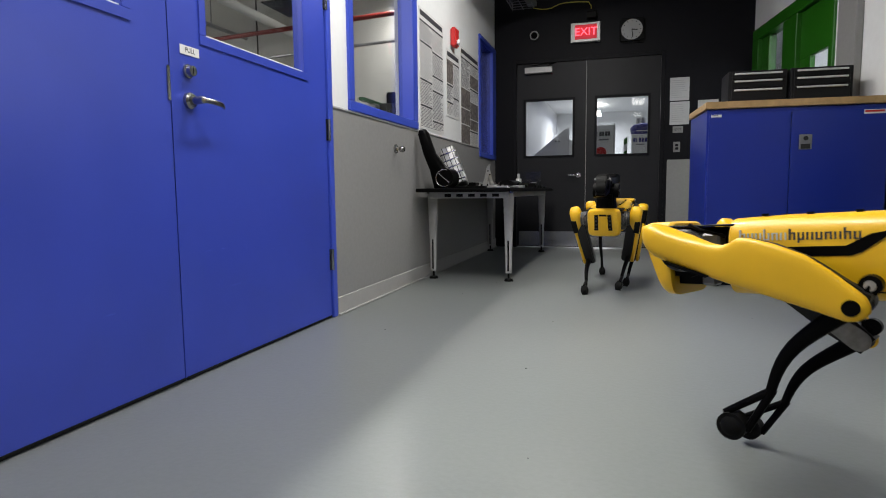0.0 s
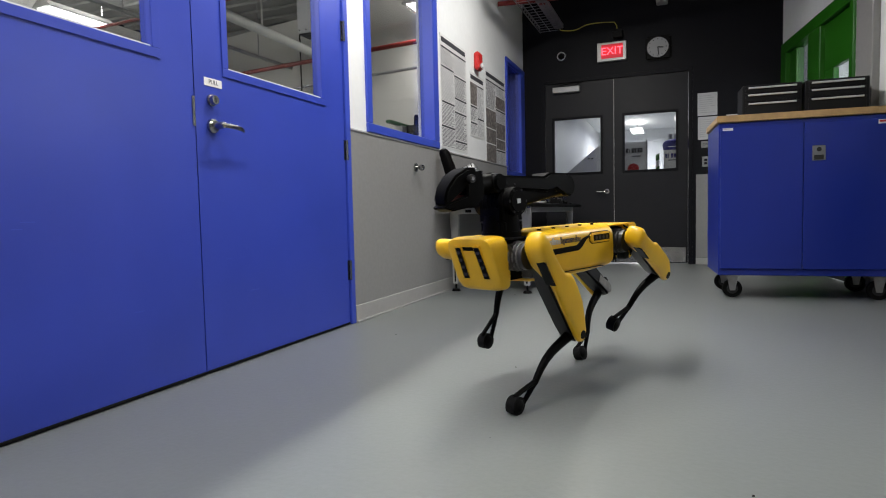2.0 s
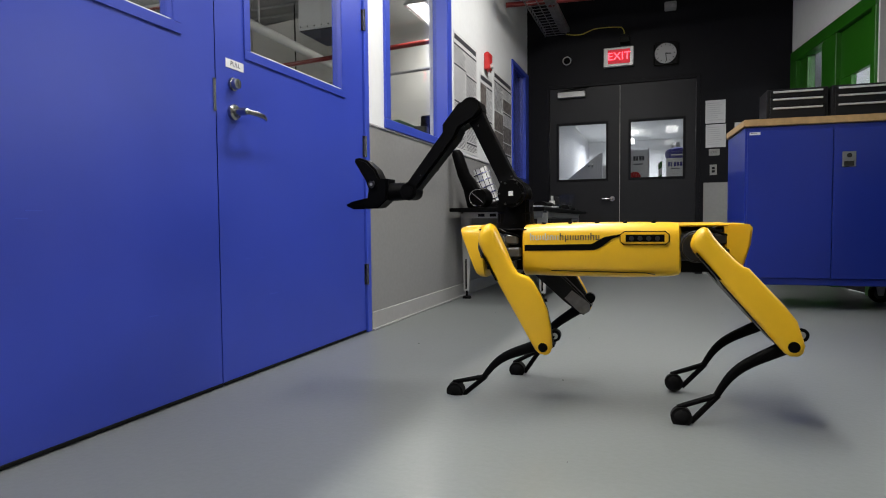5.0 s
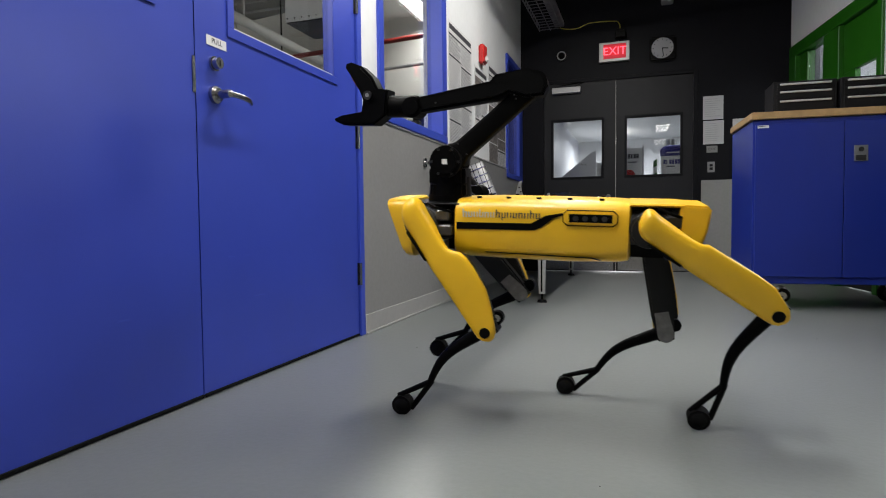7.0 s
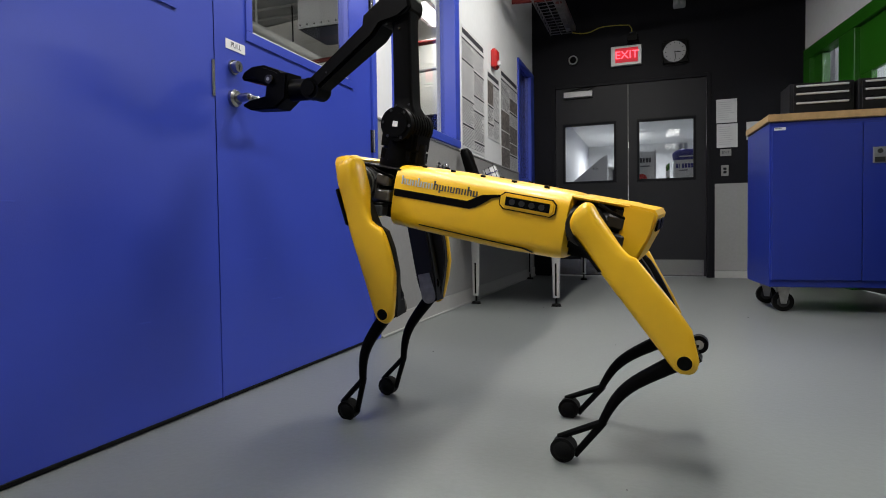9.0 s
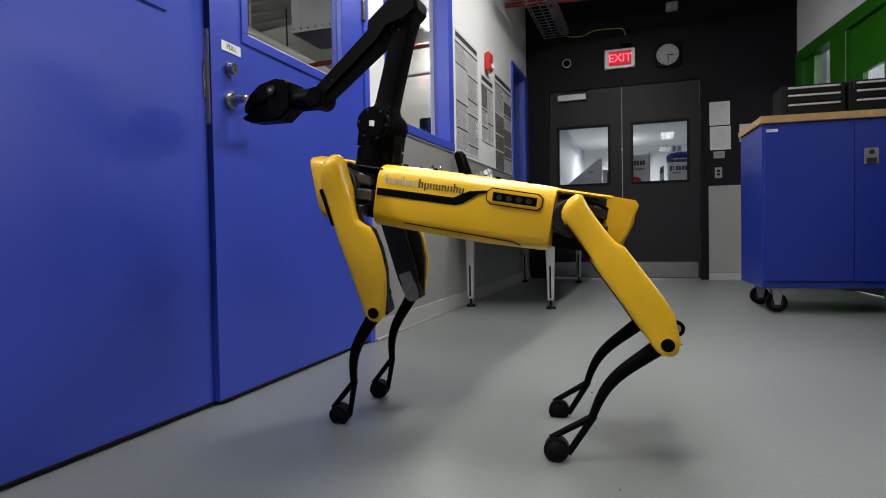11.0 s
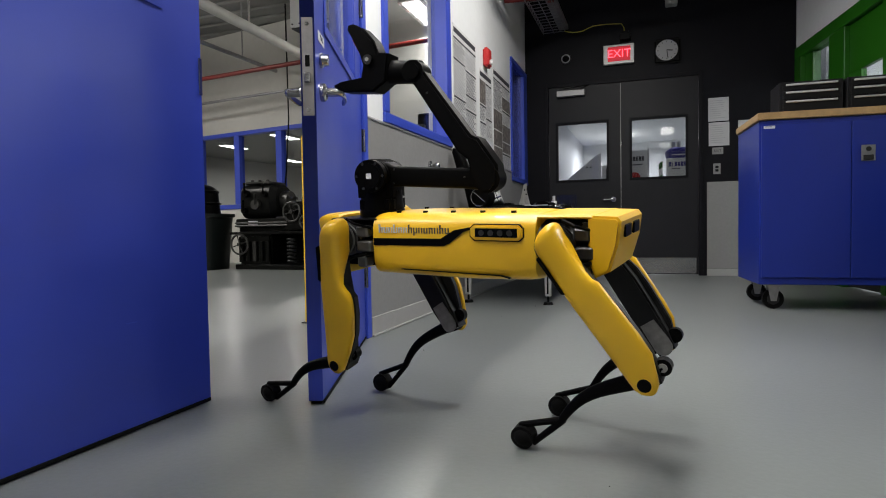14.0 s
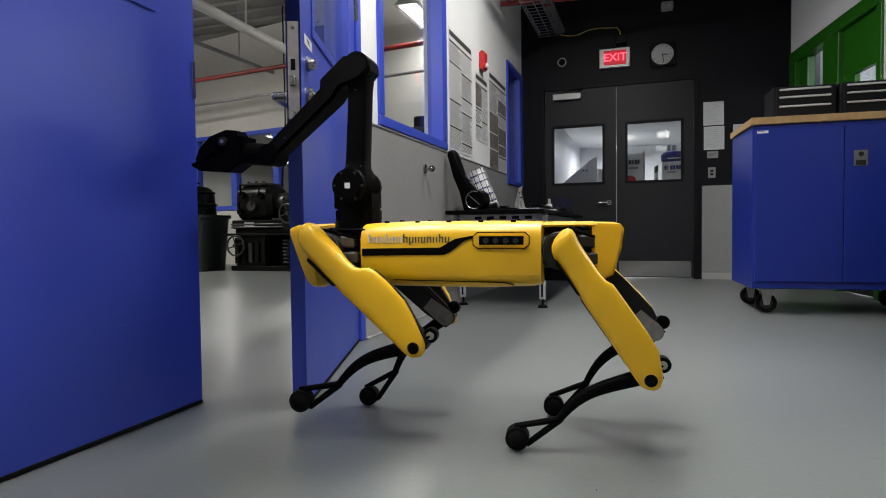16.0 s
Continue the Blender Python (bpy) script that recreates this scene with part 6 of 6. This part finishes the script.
# ---- motion ----
def motions():
    """Keys the walking robot with its legs and arm, the second robot that backs out, and the door leaf."""
    body = [
        (0, 1.391, 1.407, 0.502, 264.4, -3.9, 0.1),
        (0.5, 1.400, 0.905, 0.491, 262.4, -3.4, 1.5),
        (1, 1.373, 0.460, 0.481, 264.9, 0.7, 0.7),
        (1.5, 1.372, -0.274, 0.483, 262.6, -1.5, 1.2),
        (1.8, 1.332, -0.467, 0.484, 246.6, 0.1, 3.7),
        (2, 1.294, -0.790, 0.488, 246.8, -1.7, 0.9),
        (2.5, 1.089, -0.843, 0.507, 210.8, -0.0, -1.5),
        (3, 1.170, -1.003, 0.500, 191.4, 1.8, -2.3),
        (3.5, 1.253, -0.914, 0.507, 178.6, 0.2, -4.9),
        (4, 1.272, -0.835, 0.503, 177.3, -1.8, -0.6),
        (6.5, 1.195, -0.814, 0.515, 190.1, 2.7, -1.9),
        (7, 1.043, -0.948, 0.561, 182.3, 2.4, -5.6),
        (7.5, 0.877, -0.909, 0.630, 181.8, 8.1, -0.4),
        (8, 0.847, -1.073, 0.614, 176.6, 14.5, -3.0),
        (8.5, 0.868, -1.152, 0.604, 176.1, 14.2, -4.0),
        (9, 0.873, -1.130, 0.618, 175.6, 11.7, -2.9),
        (11.5, 0.826, -1.100, 0.631, 185.6, 9.3, -2.8),
        (12, 0.874, -1.113, 0.532, 177.2, 1.3, -2.8),
        (12.5, 0.899, -1.101, 0.526, 174.9, -0.2, -2.6),
        (13, 0.872, -1.072, 0.535, 172.9, -1.4, -2.2),
        (13.5, 0.854, -1.099, 0.531, 170.0, 0.0, -2.6),
        (14, 0.851, -1.125, 0.524, 169.9, 1.5, -5.4),
        (14.5, 0.861, -1.114, 0.521, 172.3, 0.9, -4.7),
        (15, 0.884, -1.103, 0.515, 173.4, 1.6, -3.6),
        (15.5, 0.871, -1.097, 0.516, 176.1, 1.2, -3.6),
        (16, 0.838, -1.127, 0.503, 187.0, 0.3, -1.7),
    ]
    # abduction, upper and lower leg angles of the four legs, in degrees
    legs = [
        [(0, -10.8, 35.6, 69.2), (0.5, -13.1, 34.8, 63.1), (1, -14.3, 30.6, 70.3), (1.5, -12.7, 61.1, 41.9), (1.8, -0.7, 4.9, 76.4),
         (2, -4.4, 37.5, 61.3), (2.5, 2.0, 46.2, 55.1), (3, 1.4, 37.7, 55.6), (3.5, -12.1, 45.7, 48.3), (4, -9.3, 41.8, 55.4),
         (6.5, -1.5, 14.9, 62.3), (7, -0.2, 36.7, 45.4), (7.5, -1.8, 37.2, 8.0), (8, -3.2, 27.9, 11.4), (8.5, -7.5, 28.5, 15.0),
         (9, -6.5, 25.7, 17.7), (11.5, -8.9, 26.7, 14.8), (12, -12.4, 34.9, 50.4), (12.5, -10.9, 31.6, 56.6), (13, -10.2, 32.0, 56.1),
         (13.5, -7.2, -4.5, 65.4), (14, -6.6, -2.8, 64.8), (14.5, -8.3, -3.6, 66.3), (15, -7.8, -5.4, 65.4), (15.5, -9.2, -1.9, 66.5),
         (16, 0.4, 48.7, 63.5),],
        [(0, -9.3, 30.2, 66.7), (0.5, -8.8, 57.0, 67.3), (1, -9.6, 54.2, 44.3), (1.5, -7.4, 37.7, 62.3), (1.8, -8.8, 56.2, 50.5),
         (2, 1.5, 82.8, 33.6), (2.5, -0.4, 44.6, 39.8), (3, 8.0, 58.8, 30.5), (3.5, 1.6, 51.7, 56.4), (4, -1.9, 44.7, 54.2),
         (6.5, 6.9, 55.6, 32.7), (7, -1.3, 44.6, 53.0), (7.5, -12.9, 24.9, 21.7), (8, -6.4, 26.1, 9.5), (8.5, -2.5, 26.3, 13.7),
         (9, -1.9, 22.6, 17.2), (11.5, 1.6, 28.1, 12.2), (12, -2.2, 38.2, 49.1), (12.5, -4.5, 33.6, 55.3), (13, -4.8, 33.5, 55.2),
         (13.5, -5.7, 35.8, 51.9), (14, -5.1, 33.9, 50.7), (14.5, -4.7, 35.4, 51.4), (15, -6.8, 36.1, 51.9), (15.5, -8.2, 39.7, 48.7),
         (16, -4.5, 50.7, 44.7),],
        [(0, -8.6, -4.8, 70.4), (0.5, 0.0, 44.9, 55.1), (1, -11.5, 51.5, 48.2), (1.5, -10.4, 31.8, 62.0), (1.8, -18.9, 47.9, 46.0),
         (2, -17.1, 62.4, 59.0), (2.5, 2.1, 41.1, 54.2), (3, 12.8, 51.5, 46.5), (3.5, 5.7, 55.3, 57.3), (4, 6.6, 38.5, 53.7),
         (6.5, 0.8, 49.6, 49.5), (7, -8.5, 58.4, 25.0), (7.5, 11.7, 41.0, 37.9), (8, 6.3, 57.7, 33.1), (8.5, -0.0, 56.2, 37.5),
         (9, 0.1, 49.3, 36.8), (11.5, 6.9, 44.5, 33.9), (12, -0.9, 38.5, 54.5), (12.5, -2.2, 30.3, 59.6), (13, -3.7, 28.7, 57.9),
         (13.5, -5.6, 34.7, 54.8), (14, -4.7, 37.3, 56.9), (14.5, -4.1, 35.4, 58.7), (15, -2.3, 34.9, 60.8), (15.5, -1.7, 35.3, 60.0),
         (16, -2.3, 34.9, 61.0),],
        [(0, -6.1, 59.7, 22.1), (0.5, -6.0, 44.3, 50.9), (1, -12.9, 33.5, 73.5), (1.5, -17.4, 41.1, 63.9), (1.8, -10.8, 21.3, 74.0),
         (2, -13.0, 46.3, 48.6), (2.5, 8.5, 53.3, 44.3), (3, 1.6, 31.0, 61.2), (3.5, -0.1, 39.8, 44.8), (4, -10.4, 34.1, 54.2),
         (6.5, -3.4, 53.6, 51.2), (7, -2.4, 12.0, 55.5), (7.5, -1.5, 35.2, 38.3), (8, 14.5, 42.2, 34.7), (8.5, -0.1, 44.5, 39.2),
         (9, -2.3, 39.3, 39.2), (11.5, -7.7, 40.6, 31.3), (12, -7.4, 37.5, 52.9), (12.5, -5.6, 31.0, 56.8), (13, -5.5, 31.0, 54.5),
         (13.5, -5.2, 35.0, 53.0), (14, -3.5, 34.1, 53.4), (14.5, -5.1, 35.2, 54.0), (15, -7.5, 36.3, 55.7), (15.5, -5.6, 37.7, 54.4),
         (16, -5.5, 44.9, 51.0),],
    ]
    # arm: turret, upper arm, forearm, hand and jaw angles
    arm = [
        (0, -0.1, 172.0, 3.0, -8.0, -15),
        (0.5, -0.3, 172.0, 3.0, -8.0, -15),
        (1, -0.5, 172.0, 3.0, -8.0, -15),
        (1.5, -1.7, 172.0, 3.0, -8.0, -15),
        (1.8, 0.9, 172.0, 3.0, -8.0, -15),
        (2, -2.6, 172.0, 3.0, -8.0, -15),
        (2.5, -1.0, 171.0, 10.0, 0.0, -15),
        (3, -2.5, 172.0, 3.0, -8.0, -15),
        (3.5, -2.6, 140.0, -20.4, -7.0, 60),
        (4, 1.1, 56.2, -60.2, -1.9, 70),
        (6.5, -0.3, 96.4, -17.4, -1.0, 66),
        (7, 3.3, 138.8, -8.6, 0.8, 66),
        (7.5, 2.9, 174.9, 16.3, -4.4, 70),
        (8, 1.1, 132.5, -32.3, -15.5, 72),
        (8.5, 0.5, 83.5, -54.7, -18.0, 66),
        (9, 2.8, 79.3, -44.2, -9.2, 22),
        (11.5, -2.4, 104.1, -48.2, -10.8, -13),
        (12, 1.9, 144.0, 9.8, -0.2, -13),
        (12.5, 4.3, 160.6, 26.3, 1.2, -13),
        (13, 7.7, 171.9, 39.9, 0.2, -13),
        (13.5, 8.4, 181.3, 48.7, -1.8, -12),
        (14, 10.8, 183.6, 56.7, 4.2, 68),
        (14.5, 76.6, 132.1, -16.5, 50.5, 76),
        (15, 28.3, 77.3, -40.2, 37.6, 66),
        (15.5, 31.1, 84.9, -39.0, 13.5, -22),
        (16, -0.2, 93.2, -39.7, 4.0, -20),
    ]
    door = [(0, 0), (9.2, 0), (10.6, 0), (11.0, 1.0), (11.5, 5.1), (12.0, 10.4), (12.5, 16.5), (13.0, 19.8), (13.5, 20.7), (14.0, 19.7), (14.5, 19.7), (15.0, 19.4), (15.5, 19.2), (16.0, 18.5)]

    def at(table, t):
        """A monotone cubic through the rows."""
        n = len(table)
        k = max(0, min(n - 2, sum(1 for q in table if q[0] <= t) - 1))
        h = table[k + 1][0] - table[k][0]
        u = min(1.0, max(0.0, (t - table[k][0]) / h))
        out = []
        for c in range(1, len(table[0])):
            def slope(j):
                return (table[j + 1][c] - table[j][c]) / (table[j + 1][0] - table[j][0])

            def tangent(j):
                if j == 0 or j == n - 1:
                    return 0.0
                a, b = slope(j - 1), slope(j)
                return 0.0 if a * b <= 0 else 2 * a * b / (a + b)
            p, q, a, b = table[k][c], table[k + 1][c], tangent(k) * h, tangent(k + 1) * h
            out.append((2 * u ** 3 - 3 * u ** 2 + 1) * p + (u ** 3 - 2 * u ** 2 + u) * a + (3 * u ** 2 - 2 * u ** 3) * q + (u ** 3 - u ** 2) * b)
        return out

    def body_pose(v):
        x, y, z, yaw, pitch, roll = v
        return Matrix.Translation((x, y, z)) @ pose(0, 0, 0, 0, 0, yaw) @ pose(0, 0, 0, 0, -pitch, 0) @ pose(0, 0, 0, roll)

    def leg_poses(sx, sy, v):
        ab, q, k = v
        up = Matrix.Translation((sx * HL, sy * HW, 0)) @ pose(0, 0, 0, ab * sy)
        thigh = up @ pose(0, 0, 0, 0, q, 0)
        knee = thigh @ Vector((0, 0, -THIGH))
        return thigh, Matrix.Translation(knee) @ pose(0, 0, 0, ab * sy) @ pose(0, 0, 0, 0, -k, 0)

    def arm_poses(v):
        ya, u, f, h, j = v
        turn = pose(0, 0, 0, 0, 0, ya)
        base = Matrix.Translation((ARM_X, 0, 0)) @ turn
        upper = base @ pose(0, 0, ARM_Z, 0, -u, 0)
        elbow = upper @ Vector((UPPER, 0, 0))
        fore = Matrix.Translation(elbow) @ turn @ pose(0, 0, 0, 0, -f, 0)
        wrist = fore @ Vector((FORE, 0, 0))
        hand = Matrix.Translation(wrist) @ turn @ pose(0, 0, 0, 0, -h, 0)
        return base, upper, fore, hand, hand @ pose(0.135, 0, 0.030, 0, -j, 0)

    times = [k / 10 for k in range(161)]
    r, rl, ra = DOG
    walk(r, [(t, body_pose(at(body, t))) for t in times])
    for (name, sx, sy), (thigh, shank), table in zip(LEG_SIGNS, rl, legs):
        poses = [(t, leg_poses(sx, sy, at(table, t))) for t in times]
        walk(thigh, [(t, p[0]) for t, p in poses])
        walk(shank, [(t, p[1]) for t, p in poses])
    poses = [(t, arm_poses(at(arm, t))) for t in times]
    for n, ob in enumerate(ra):
        walk(ob, [(t, p[n]) for t, p in poses])
    walk(DOOR_R, [(t, pose(0.0, HINGE, 0, 0, 0, at(door, t)[0])) for t in times])
    # the second robot backs out of the way
    r, rl, ra = DOG2
    back = [(0, 1.94, -1.43, 0.54, 151, -4, 2), (0.3, 2.124, -1.734, 0.53, 165, 0, 0), (0.5, 2.345, -1.85, 0.53, 168, 0, 0), (0.7, 2.62, -1.90, 0.53, 168, 0, 0), (1.2, 2.92, -1.92, 0.52, 168, 0, 0), (16, 2.92, -1.92, 0.52, 168, 0, 0)]
    gait = [[(0, -4, 74, 40), (0.3, 0, 54, 66), (0.6, 0, 35, 55), (1.2, 0, 42, 52), (16, 0, 42, 52)],
            [(0, 0, 52, 44), (0.3, 0, 52, 46), (0.6, 0, 52, 45), (1.2, 0, 42, 52), (16, 0, 42, 52)],
            [(0, 0, 35, 56), (0.3, 0, 45, 48), (0.6, 0, 48, 50), (1.2, 0, 42, 52), (16, 0, 42, 52)],
            [(0, 0, 50, 50), (0.3, 0, 42, 56), (0.6, 0, 36, 56), (1.2, 0, 42, 52), (16, 0, 42, 52)]]
    steps = [k / 10 for k in range(14)] + [16.0]
    walk(r, [(t, body_pose(at(back, t))) for t in steps])
    for (name, sx, sy), (thigh, shank), table in zip(LEG_SIGNS, rl, gait):
        poses = [(t, leg_poses(sx, sy, at(table, t))) for t in steps]
        walk(thigh, [(t, p[0]) for t, p in poses])
        walk(shank, [(t, p[1]) for t, p in poses])


motions()
